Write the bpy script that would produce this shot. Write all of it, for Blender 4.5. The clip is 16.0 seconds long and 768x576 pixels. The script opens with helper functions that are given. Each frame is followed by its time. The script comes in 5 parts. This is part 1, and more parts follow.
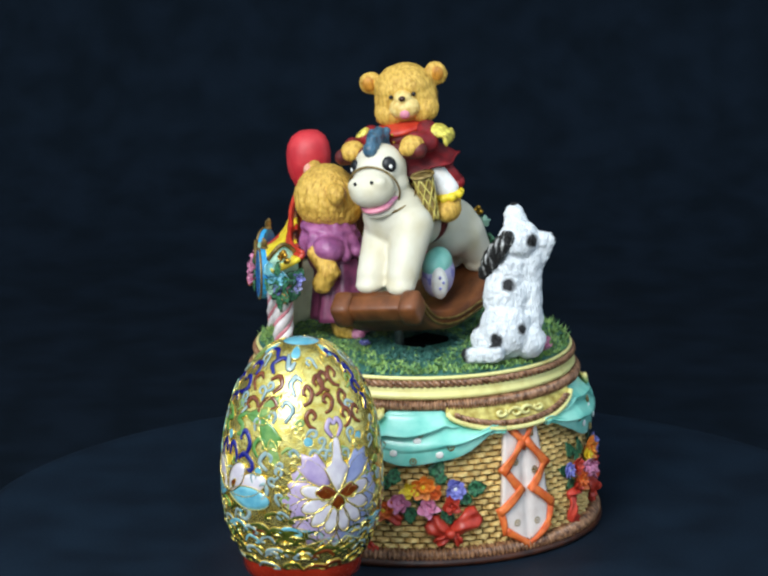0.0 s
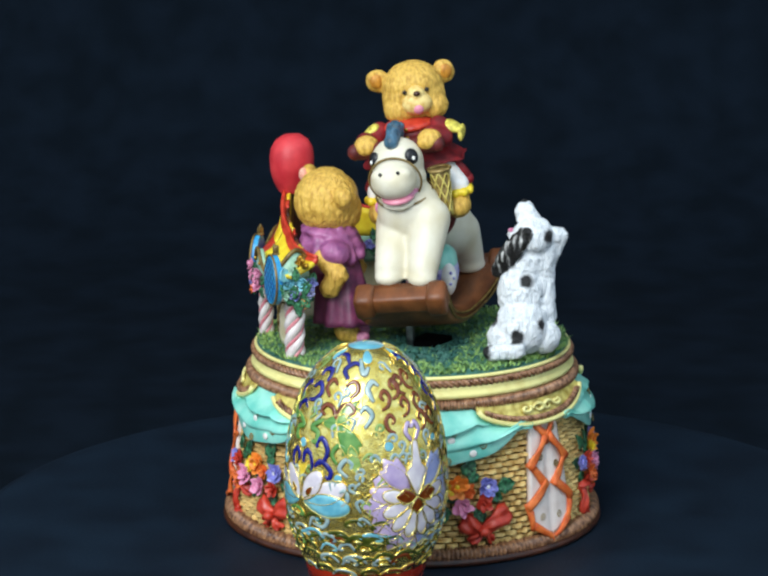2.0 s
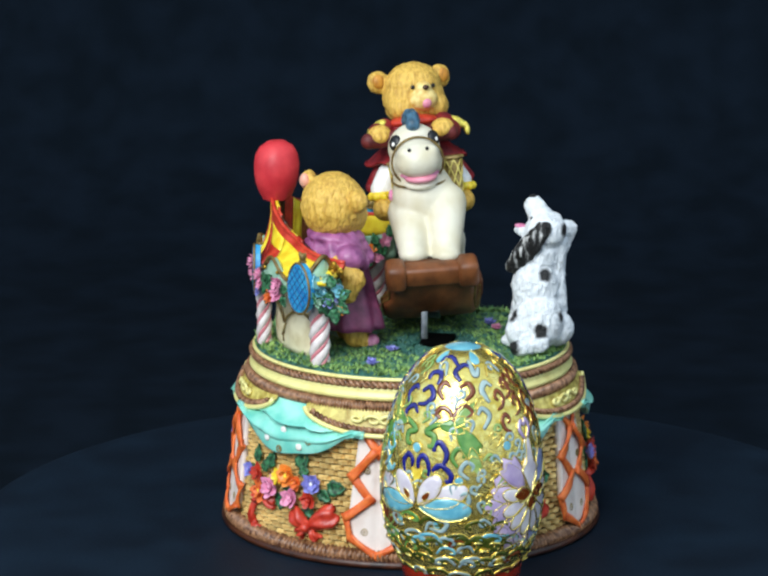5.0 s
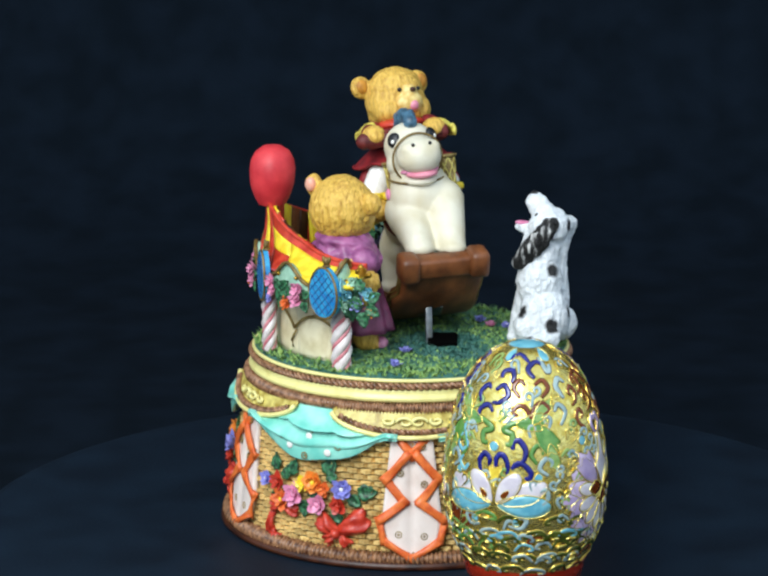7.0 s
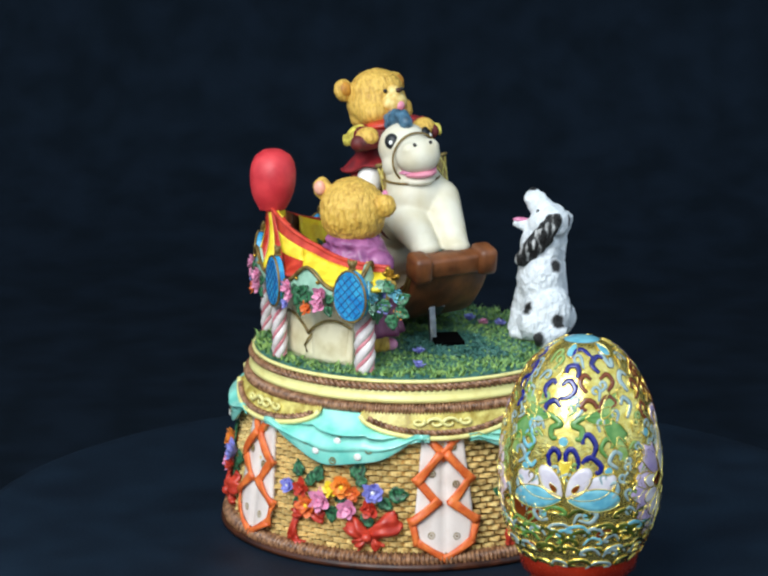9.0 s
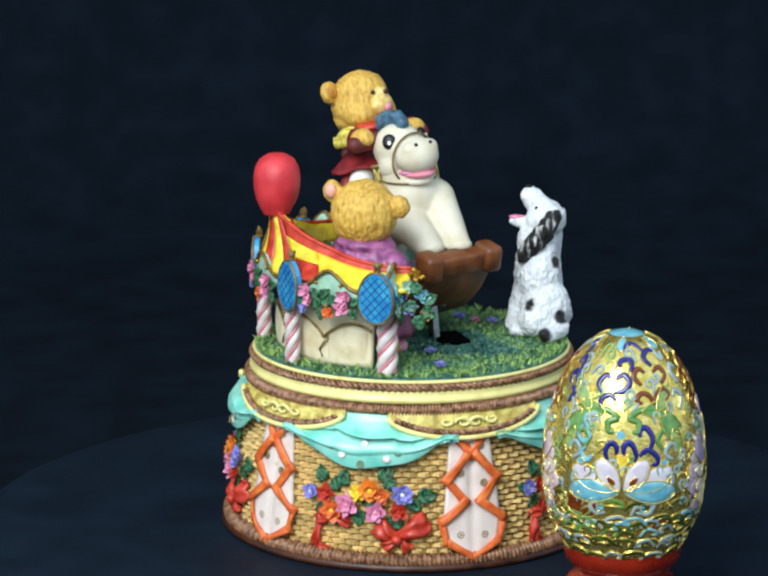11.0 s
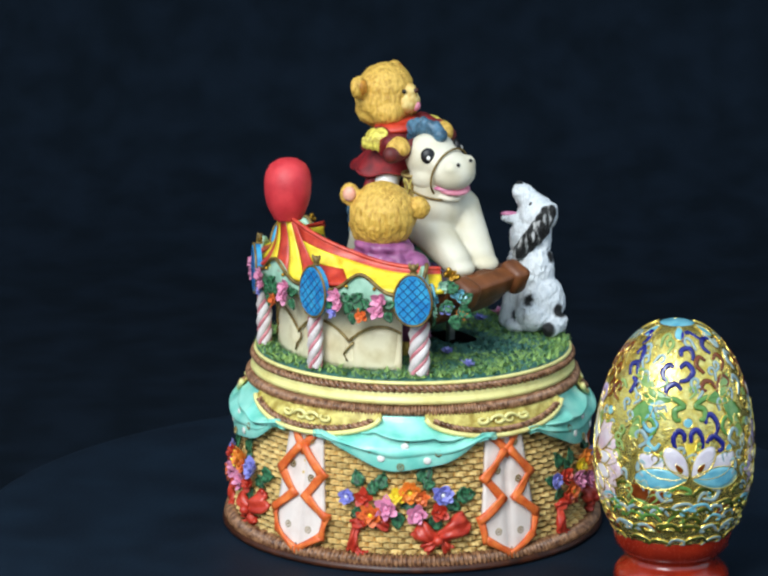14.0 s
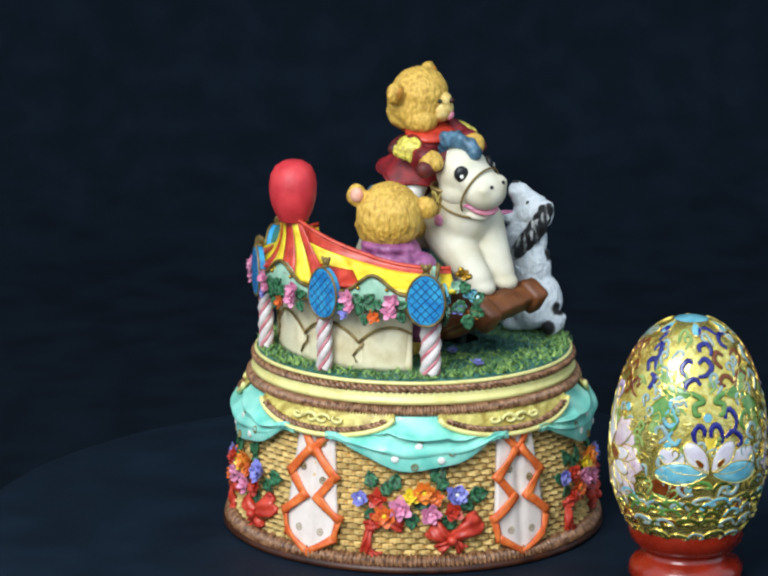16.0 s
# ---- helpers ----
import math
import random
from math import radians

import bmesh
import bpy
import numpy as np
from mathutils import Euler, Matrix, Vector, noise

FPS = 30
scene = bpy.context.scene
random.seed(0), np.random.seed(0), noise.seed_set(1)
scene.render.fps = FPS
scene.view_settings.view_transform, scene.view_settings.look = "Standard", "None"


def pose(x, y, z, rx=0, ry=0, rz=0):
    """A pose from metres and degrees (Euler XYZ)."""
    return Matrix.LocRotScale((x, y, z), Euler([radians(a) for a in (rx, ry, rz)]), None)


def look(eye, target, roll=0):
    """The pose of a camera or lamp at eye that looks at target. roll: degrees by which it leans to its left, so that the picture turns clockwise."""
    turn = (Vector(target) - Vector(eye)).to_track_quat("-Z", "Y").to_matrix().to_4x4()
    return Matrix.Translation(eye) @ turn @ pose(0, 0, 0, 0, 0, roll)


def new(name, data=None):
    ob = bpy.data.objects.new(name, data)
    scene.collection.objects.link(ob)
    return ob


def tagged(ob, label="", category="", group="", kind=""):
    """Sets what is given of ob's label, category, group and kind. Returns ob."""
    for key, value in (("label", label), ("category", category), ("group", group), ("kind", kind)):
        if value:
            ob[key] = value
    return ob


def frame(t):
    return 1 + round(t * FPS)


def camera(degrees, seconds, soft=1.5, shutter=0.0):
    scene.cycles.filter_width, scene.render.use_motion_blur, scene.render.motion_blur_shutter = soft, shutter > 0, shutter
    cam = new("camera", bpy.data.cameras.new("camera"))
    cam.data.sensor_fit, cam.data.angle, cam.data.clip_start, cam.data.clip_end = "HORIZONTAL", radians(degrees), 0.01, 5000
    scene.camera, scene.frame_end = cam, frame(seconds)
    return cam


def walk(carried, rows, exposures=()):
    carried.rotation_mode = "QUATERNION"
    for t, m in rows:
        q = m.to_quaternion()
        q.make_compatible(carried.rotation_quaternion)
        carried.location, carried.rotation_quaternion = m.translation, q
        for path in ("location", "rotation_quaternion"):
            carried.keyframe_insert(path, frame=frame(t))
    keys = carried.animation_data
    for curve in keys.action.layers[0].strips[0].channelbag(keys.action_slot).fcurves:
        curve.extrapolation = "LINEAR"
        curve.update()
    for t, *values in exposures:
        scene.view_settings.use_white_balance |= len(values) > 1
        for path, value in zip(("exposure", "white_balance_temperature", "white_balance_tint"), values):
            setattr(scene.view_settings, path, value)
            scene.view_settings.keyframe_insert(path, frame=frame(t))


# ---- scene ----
cam = camera(15.81, 16.0, soft=2.5)
STAND = pose(0, -1.0122, 0.3115, 77.539, 0, 0.928)
walk(cam, [(0.0, STAND), (16.0, STAND)])

# turn of the display disc, degrees, and rock of the horse, degrees, by the second
TURN = [(0.0, -37.07), (0.5, -34.37), (1.0, -31.55), (1.5, -28.68), (2.0, -26.14), (2.5, -23.48), (3.0, -20.64),
        (3.5, -18.03), (4.0, -15.46), (5.25, -9.2), (6.5, -2.75), (7.0, -0.1), (7.5, 2.33), (8.0, 4.6), (8.5, 7.0), (9.0, 9.65),
        (10.25, 15.3), (11.5, 20.31), (12.0, 22.14), (12.5, 24.1), (13.0, 26.38), (13.5, 29.0), (14.0, 30.06),
        (14.5, 30.95), (15.0, 32.0), (15.5, 33.0), (16.0, 34.1)]
ROCK = [(0.0, 23.1), (0.5, 22.6), (1.0, 21.7), (1.5, 20.3), (2.0, 18.7), (2.5, 16.6), (3.0, 13.7), (3.5, 11.5),
        (4.0, 9.6), (5.25, 4.2), (6.5, 0.9), (7.0, 0.6), (7.5, 0.6), (8.0, 0.0), (8.5, -0.2), (9.0, 0.0), (10.25, -0.6),
        (11.5, 0.0), (12.0, 1.8), (12.5, 4.5), (13.0, 7.5), (13.5, 10.9), (14.0, 13.8), (14.5, 16.5), (15.0, 19.2),
        (15.5, 22.4), (16.0, 23.6)]
HEADING, PIVOT, UPRIGHT = -83.5, (-0.17, 1.53, 44.5), 12.0

# ---- light: one large soft lamp over the camera's left shoulder in a dim room ----
world = bpy.data.worlds.new("dim_room")
scene.world = world
world.use_nodes = True
world.node_tree.nodes["Background"].inputs[0].default_value = (0.66, 0.83, 1.0, 1)
world.node_tree.nodes["Background"].inputs[1].default_value = 1.1


def area_lamp(name, eye, target, size, watts, colour):
    data = bpy.data.lights.new(name, "AREA")
    data.shape, data.size, data.size_y = "RECTANGLE", size[0], size[1]
    data.energy, data.color = watts, colour
    ob = new(name, data)
    ob.matrix_world = look(eye, target)
    return ob


area_lamp("key_lamp", (-0.40, -0.98, 0.86), (0, -0.05, 0.07), (0.58, 0.7), 18.7, (0.95, 0.99, 1.0))

# ---- materials ----


def rgb(h):
    """Linear colour from an sRGB hex."""
    return tuple(((int(h[i:i + 2], 16) / 255) ** 2.2) for i in (0, 2, 4)) + (1.0,)


def surface(name, a, b, rough=0.4, metal=0.0, scale=300.0, bump=0.15, fine=1500.0, coat=0.0, stretch=(1, 1, 1), dist=0.0004,
            sharp=(0.35, 0.65), spec=0.5):
    """Painted resin and the like: colour a worn towards b, grain at two scales."""
    m = bpy.data.materials.new(name)
    m.use_nodes = True
    n, l = m.node_tree.nodes, m.node_tree.links
    bs = n["Principled BSDF"]
    bs.inputs["Metallic"].default_value = metal
    bs.inputs["Coat Weight"].default_value = coat
    bs.inputs["Specular IOR Level"].default_value = spec
    tc = n.new("ShaderNodeTexCoord")
    mp = n.new("ShaderNodeMapping")
    mp.inputs["Scale"].default_value = stretch
    l.new(tc.outputs["Object"], mp.inputs[0])
    big, small = n.new("ShaderNodeTexNoise"), n.new("ShaderNodeTexNoise")
    big.inputs["Scale"].default_value, small.inputs["Scale"].default_value = scale, fine
    big.inputs["Detail"].default_value = 4
    for t in (big, small):
        l.new(mp.outputs[0], t.inputs["Vector"])
    ramp = n.new("ShaderNodeMapRange")
    ramp.inputs["From Min"].default_value, ramp.inputs["From Max"].default_value = sharp
    l.new(big.outputs["Fac"], ramp.inputs["Value"])
    mix = n.new("ShaderNodeMix")
    mix.data_type = "RGBA"
    mix.inputs["A"].default_value, mix.inputs["B"].default_value = rgb(a), rgb(b)
    l.new(ramp.outputs[0], mix.inputs["Factor"])
    l.new(mix.outputs["Result"], bs.inputs["Base Color"])
    r2 = n.new("ShaderNodeMapRange")
    r2.inputs["To Min"].default_value, r2.inputs["To Max"].default_value = max(rough - 0.08, 0.02), min(rough + 0.1, 1)
    l.new(small.outputs["Fac"], r2.inputs["Value"])
    l.new(r2.outputs[0], bs.inputs["Roughness"])
    bp = n.new("ShaderNodeBump")
    bp.inputs["Strength"].default_value, bp.inputs["Distance"].default_value = bump, dist
    add = n.new("ShaderNodeMath")
    add.operation = "ADD"
    l.new(big.outputs["Fac"], add.inputs[0])
    l.new(small.outputs["Fac"], add.inputs[1])
    l.new(add.outputs[0], bp.inputs["Height"])
    l.new(bp.outputs[0], bs.inputs["Normal"])
    return m


CLOTH = surface("black_cloth", "12181e", "161d25", 0.95, scale=40, fine=900, bump=0.3, spec=0.05)
DISC = surface("dark_disc_lacquer", "131b24", "18232e", 0.6, scale=30, fine=900, bump=0.05, spec=0.15)
CREAM = surface("ivory_resin", "d6cfba", "c2b48e", 0.5, scale=90, fine=900, bump=0.06, sharp=(0.4, 0.85))
FUR = surface("honey_fur_resin", "deb252", "a07022", 0.5, scale=620, fine=1300, bump=0.85, stretch=(1.3, 1.3, 0.36), dist=0.0008, sharp=(0.42, 0.8))
FUR_PALE = surface("pale_fur_resin", "ead088", "cfa654", 0.45, scale=420, bump=0.4)
FUR_DEEP = surface("deep_honey_fur_resin", "cf8f34", "98601a", 0.5, scale=620, bump=0.6, stretch=(1.3, 1.3, 0.36))
FUR_PINK = surface("pink_ear_lining", "e9b39a", "d9927a", 0.5, scale=300)
WHITE_FUR = surface("white_fur_resin", "e8ebec", "c4cace", 0.5, scale=520, fine=1700, bump=0.8, stretch=(1, 1, 0.3), dist=0.0014, sharp=(0.48, 0.8))
BLACK_FUR = surface("black_fur_resin", "161412", "c9c8c4", 0.5, scale=420, bump=0.9, stretch=(1.3, 1.3, 0.3), dist=0.0012, sharp=(0.52, 0.66))
BLACK = surface("black_gloss", "0a0a0c", "15151a", 0.42, bump=0.02)
WHITE = surface("white_paint", "f7f5f0", "e4ded2", 0.35, bump=0.05)
PINK = surface("pink_paint", "e695a6", "d27f92", 0.38, bump=0.1)
ROSE = surface("rose_paint", "eaa2bd", "c96a92", 0.38, scale=500, bump=0.1)
RED = surface("red_paint", "cb4632", "a82c1f", 0.36, scale=260, bump=0.1)
BALLOON = surface("red_balloon_paint", "d03c40", "b82a32", 0.5, scale=160, bump=0.25)
CRIMSON = surface("crimson_coat", "8e1c20", "5a1018", 0.6, scale=220, bump=0.15)
MAROON = surface("maroon_paint", "6b2622", "401514", 0.6, scale=220, bump=0.1)
YELLOW = surface("yellow_paint", "f5dd3f", "dfb82a", 0.36, scale=220, bump=0.08)
STRAW = surface("straw_gold_paint", "dccd74", "a08838", 0.38, scale=300, bump=0.25, dist=0.0006)
LEMON = surface("pale_lemon_paint", "e9df92", "c4ab56", 0.36, scale=160, bump=0.06, sharp=(0.5, 0.9))
ORANGE = surface("orange_paint", "e8793a", "cc5526", 0.42, scale=300, bump=0.1)
APRICOT = surface("apricot_paint", "f39a3c", "e06a28", 0.38, scale=500, bump=0.1)
LAVENDER = surface("pale_lavender_paint", "c4bede", "8a86c8", 0.38, scale=260, bump=0.1, sharp=(0.48, 0.56))
VIOLET = surface("violet_paint", "9c9cdc", "6a68b8", 0.38, scale=500, bump=0.1)
PURPLE = surface("purple_dress_paint", "a8648f", "78406a", 0.42, scale=180, bump=0.12)
PURPLE_SKIRT = surface("dark_purple_dress_paint", "84405f", "552742", 0.42, scale=180, bump=0.12)
CANDY_WHITE = surface("dull_white_candy_paint", "e4dcd8", "c8bab6", 0.4, scale=260, bump=0.15)
CANDY_PINK = surface("dull_pink_candy_paint", "d88a90", "bb666e", 0.4, scale=260, bump=0.15)
TEAL = surface("turquoise_glaze", "9ee0cd", "6cc4b2", 0.34, scale=110, bump=0.05, coat=0.3)
PALE_GREEN = surface("pale_green_paint", "a8cdb4", "87b096", 0.38, scale=200, bump=0.08)
LEAF = surface("leaf_green_paint", "3f7a52", "12351f", 0.4, scale=900, bump=0.5, sharp=(0.4, 0.6))
QUILT_BLUE = surface("brushed_blue_paint", "3a9dc6", "1b72b0", 0.38, scale=220, bump=0.15)
QUILT_LINE = surface("deep_blue_paint", "12477e", "0e3763", 0.4, bump=0.1)
SLATE = surface("slate_blue_mane", "4f7389", "2c4656", 0.42, scale=350, bump=0.3)
GOLD = surface("gold_paint", "c99a3c", "7d5a1c", 0.3, metal=0.85, scale=400, bump=0.25)
BRASS = surface("dull_brass_cord", "8d7440", "5b4824", 0.45, metal=0.3, scale=300, bump=0.2)
WOOD = surface("brown_rocker_resin", "7a4827", "4b2913", 0.48, scale=140, bump=0.15, stretch=(0.4, 1, 1))
WOOD_DARK = surface("dark_brown_paint", "4a2714", "2c150a", 0.42, scale=200, bump=0.2)
CORD = surface("brown_cord", "ac8060", "54341e", 0.32, scale=500, bump=0.3)
CORD_DARK = surface("dark_brown_cord", "a07452", "4c2c1a", 0.36, scale=500, bump=0.3)
EPAULETTE = surface("pale_yellow_epaulette", "e8da62", "a08a36", 0.5, scale=500, bump=0.3)
WICKER = surface("straw_wicker", "f2d28a", "b4823a", 0.45, scale=420, fine=1600, bump=0.35, sharp=(0.42, 0.8))
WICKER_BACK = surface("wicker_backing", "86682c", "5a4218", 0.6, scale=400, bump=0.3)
STONE = surface("cream_stone_resin", "e6dab6", "c0ae80", 0.42, scale=150, bump=0.1, sharp=(0.45, 0.85))
PANEL = surface("blush_white_panel", "e4d5cb", "ccb5a8", 0.36, scale=150, bump=0.05, sharp=(0.45, 0.9))
GRASS = surface("green_moss_resin", "a0c066", "48784a", 0.5, scale=380, fine=1300, bump=0.8, dist=0.001)
GRASS_TEAL = surface("blue_green_path_resin", "4d7d70", "2a544c", 0.45, scale=260, fine=1000, bump=0.6, dist=0.001)
AGED_GILT = surface("aged_gilt_basket", "a8905a", "6a5428", 0.42, metal=0.25, scale=400, bump=0.08)
# near-black, no gloss: the shade down in the post's slot, put in as colour
SLOT_SHADE = surface("matt_black_slot_shade", "060606", "0a0a0a", 0.9, bump=0.02, spec=0.05)
STEEL = surface("steel_post", "8c8f90", "6d7072", 0.3, metal=1.0, bump=0.05)
LACQUER = surface("red_brown_lacquer", "902915", "721d0e", 0.24, scale=60, bump=0.04, coat=0.3)
EGG_GOLD = surface("polished_gilt", "f8e68e", "e0c258", 0.22, metal=0.85, scale=420, fine=1400, bump=0.3)
EN_NAVY = surface("navy_enamel", "23267c", "1a1c5e", 0.16, bump=0.03, coat=0.4)
EN_BROWN = surface("brown_enamel", "7c3d17", "5f2c10", 0.16, bump=0.03, coat=0.4)
EN_GREEN = surface("green_enamel", "6a944a", "4c7e3a", 0.16, bump=0.03, coat=0.4)
EN_OLIVE = surface("olive_enamel", "525c22", "363e16", 0.18, bump=0.03, coat=0.4)
EN_CYAN = surface("sky_blue_enamel", "78b6c2", "5a9cb0", 0.16, bump=0.03, coat=0.4)
EN_MOSS = surface("moss_green_enamel", "92aa62", "70924c", 0.16, bump=0.03, coat=0.4)
EN_YELLOW = surface("yellow_enamel", "e6cf4e", "d2b23a", 0.16, bump=0.03, coat=0.4)
EN_PERI = surface("periwinkle_enamel", "9aa2c8", "7f88b8", 0.16, scale=200, bump=0.03, coat=0.4)
EN_BLUSH = surface("blush_enamel", "d8c4c8", "c4a8b2", 0.16, scale=200, bump=0.03, coat=0.4)
EN_MAUVE = surface("mauve_enamel", "7c6a88", "65557a", 0.16, scale=200, bump=0.03, coat=0.4)
EN_SAGE = surface("grey_blue_enamel", "9cb0ae", "7c969a", 0.16, bump=0.03, coat=0.4)
EN_LILAC = surface("lilac_enamel", "b9a6c4", "9a86b4", 0.16, scale=200, bump=0.03, coat=0.4)
EN_WHITE = surface("white_enamel", "dcd6d8", "c2b8c4", 0.16, scale=200, bump=0.03, coat=0.4)

for m in (WICKER,):
    n, l = m.node_tree.nodes, m.node_tree.links
    bs = n["Principled BSDF"]
    src = bs.inputs["Base Color"].links[0].from_socket
    isl, inf = n.new("ShaderNodeNewGeometry"), n.new("ShaderNodeObjectInfo")
    add = n.new("ShaderNodeMath")
    l.new(isl.outputs["Random Per Island"], add.inputs[0])
    l.new(inf.outputs["Random"], add.inputs[1])
    fr = n.new("ShaderNodeMath")
    fr.operation = "FRACT"
    l.new(add.outputs[0], fr.inputs[0])
    mr = n.new("ShaderNodeMapRange")
    mr.inputs["To Min"].default_value, mr.inputs["To Max"].default_value = 0.68, 1.12
    l.new(fr.outputs[0], mr.inputs["Value"])
    hs = n.new("ShaderNodeHueSaturation")
    l.new(mr.outputs[0], hs.inputs["Value"])
    l.new(src, hs.inputs["Color"])
    l.new(hs.outputs[0], bs.inputs["Base Color"])

# ---- building helpers (millimetres) ----
MM = 0.001


def part(name, bm, material, parent=None, label="", smooth=True, kind=""):
    me = bpy.data.meshes.new(name)
    bmesh.ops.recalc_face_normals(bm, faces=bm.faces)
    bm.to_mesh(me)
    bm.free()
    me.transform(Matrix.Scale(MM, 4))
    me.materials.append(material)
    if smooth:
        me.polygons.foreach_set("use_smooth", [True] * len(me.polygons))
    ob = new(name, me)
    ob.parent = parent
    return tagged(ob, label, kind=kind)


def grid_mesh(name, pts, material, parent=None, label="", wrap_u=False, wrap_v=False, caps=False, smooth=True, kind=""):
    """A sheet from an array of points (rows, columns, 3)."""
    h, w = pts.shape[:2]
    idx = np.arange(h * w).reshape(h, w)
    faces = []
    for i in range(h if wrap_v else h - 1):
        for j in range(w if wrap_u else w - 1):
            faces.append((idx[i, j], idx[i, (j + 1) % w], idx[(i + 1) % h, (j + 1) % w], idx[(i + 1) % h, j]))
    if caps:
        faces += [tuple(idx[0][::-1]), tuple(idx[-1])]
    me = bpy.data.meshes.new(name)
    me.from_pydata((pts.reshape(-1, 3) * MM).tolist(), [], [tuple(int(k) for k in f) for f in faces])
    me.materials.append(material)
    bm = bmesh.new()
    bm.from_mesh(me)
    bmesh.ops.recalc_face_normals(bm, faces=bm.faces)
    bm.to_mesh(me)
    bm.free()
    if smooth:
        me.polygons.foreach_set("use_smooth", [True] * len(me.polygons))
    ob = new(name, me)
    ob.parent = parent
    return tagged(ob, label, kind=kind)


def thick(ob, mm, offset=-1.0):
    m = ob.modifiers.new("thickness", "SOLIDIFY")
    m.thickness, m.offset = mm * MM, offset
    return ob


def ball(bm, c, r, rx=0, ry=0, rz=0, seg=20, rings=12):
    r = (r, r, r) if isinstance(r, (int, float)) else r
    m = pose(*c, rx, ry, rz) @ Matrix.Diagonal((*r, 1))
    bmesh.ops.create_uvsphere(bm, u_segments=seg, v_segments=rings, radius=1, matrix=m)
    return bm


def limb(bm, a, b, ra, rb, seg=16):
    a, b = Vector(a), Vector(b)
    d = b - a
    m = Matrix.Translation((a + b) / 2) @ d.to_track_quat("Z", "Y").to_matrix().to_4x4()
    bmesh.ops.create_cone(bm, cap_ends=True, segments=seg, radius1=ra, radius2=rb, depth=d.length, matrix=m)
    ball(bm, a, ra, seg=seg, rings=10)
    ball(bm, b, rb, seg=seg, rings=10)
    return bm


def block(bm, c, size, rx=0, ry=0, rz=0, bevel=0.0):
    made = bmesh.ops.create_cube(bm, size=1, matrix=pose(*c, rx, ry, rz) @ Matrix.Diagonal((*size, 1)))
    if bevel:
        edges = {e for v in made["verts"] for e in v.link_edges}
        bmesh.ops.bevel(bm, geom=list(edges), offset=bevel, segments=2, affect="EDGES", profile=0.5)
    return bm


def melt(ob, voxel, rounds=4):
    """Runs the pieces of a mesh together into one modelled form."""
    m = ob.modifiers.new("melt", "REMESH")
    m.mode, m.voxel_size, m.use_smooth_shade = "VOXEL", voxel * MM, True
    s = ob.modifiers.new("soften", "SMOOTH")
    s.factor, s.iterations = 0.5, rounds
    return ob


TUFTS = bpy.data.textures.new("tufts", "CLOUDS")
TUFTS.noise_scale, TUFTS.noise_depth = 0.0032, 2


def tufted(ob, mm):
    """Uneven hand-modelled relief on a melted form."""
    m = ob.modifiers.new("tufts", "DISPLACE")
    m.texture, m.texture_coords, m.strength, m.mid_level = TUFTS, "LOCAL", mm * MM, 0.5
    return ob


def sweep_points(path, rad, seg=8, closed=False, flat=1.0, up=(0, 0, 1)):
    """Rings of a tube along a path; flat squeezes it along its own normal."""
    path = np.asarray(path, float)
    n = len(path)
    rad = np.broadcast_to(np.asarray(rad, float), (n,))
    tan = (np.roll(path, -1, 0) - np.roll(path, 1, 0)) if closed else np.gradient(path, axis=0)
    tan /= np.linalg.norm(tan, axis=1)[:, None] + 1e-9
    ups = np.broadcast_to(np.asarray(up, float), (n, 3))
    side = np.cross(tan, ups)
    side /= np.linalg.norm(side, axis=1)[:, None] + 1e-9
    nor = np.cross(side, tan)
    a = np.arange(seg) * 2 * np.pi / seg
    return path[:, None] + rad[:, None, None] * (np.cos(a)[None, :, None] * side[:, None] + flat * np.sin(a)[None, :, None] * nor[:, None])


def tube(name, path, rad, material, parent, label="", seg=8, closed=False, flat=1.0, up=(0, 0, 1)):
    return grid_mesh(name, sweep_points(path, rad, seg, closed, flat, up), material, parent, label, wrap_u=True, wrap_v=closed, caps=not closed)


def lathe(name, profile, material, parent, label="", seg=96, centre=(0, 0)):
    p = np.array(profile, float)
    a = np.arange(seg) * 2 * np.pi / seg
    pts = np.stack([centre[0] + p[:, :1] * np.cos(a), centre[1] + p[:, :1] * np.sin(a), np.repeat(p[:, 1:], seg, 1)], -1)
    return grid_mesh(name, pts, material, parent, label, wrap_u=True)


def curve_line(knots, n=12):
    """A smooth line through knots (Catmull-Rom)."""
    k = np.array([2 * np.array(knots[0], float) - knots[1], *knots, 2 * np.array(knots[-1], float) - knots[-2]], float)
    out = []
    for i in range(1, len(k) - 2):
        for t in np.linspace(0, 1, n, endpoint=False):
            out.append(0.5 * (2 * k[i] + (k[i + 1] - k[i - 1]) * t + (2 * k[i - 1] - 5 * k[i] + 4 * k[i + 1] - k[i + 2]) * t ** 2
                              + (3 * k[i] - k[i - 1] - 3 * k[i + 1] + k[i + 2]) * t ** 3))
    return np.array(out + [k[-2]])


def holder(name, parent=None, m=None):
    ob = new(name)
    ob.empty_display_size = 0.01
    ob.parent = parent
    if m is not None:
        ob.matrix_basis = m
    return ob


# ---- the dark setting ----
rows = [(-2500, -20), (-600, -20), (0, -20), (350, -20), (520, -16), (640, 20), (700, 90), (725, 200), (735, 600), (740, 2200)]
sheet = curve_line([(0, y, z) for y, z in rows], 6)
pts = np.stack([np.stack([np.full(len(sheet), x), sheet[:, 1], sheet[:, 2]], 1) for x in np.linspace(-2400, 2400, 13)], 1)
tagged(grid_mesh("ground", pts, CLOTH), "black cloth sheet that rises behind the disc", "backdrop", kind="structure")

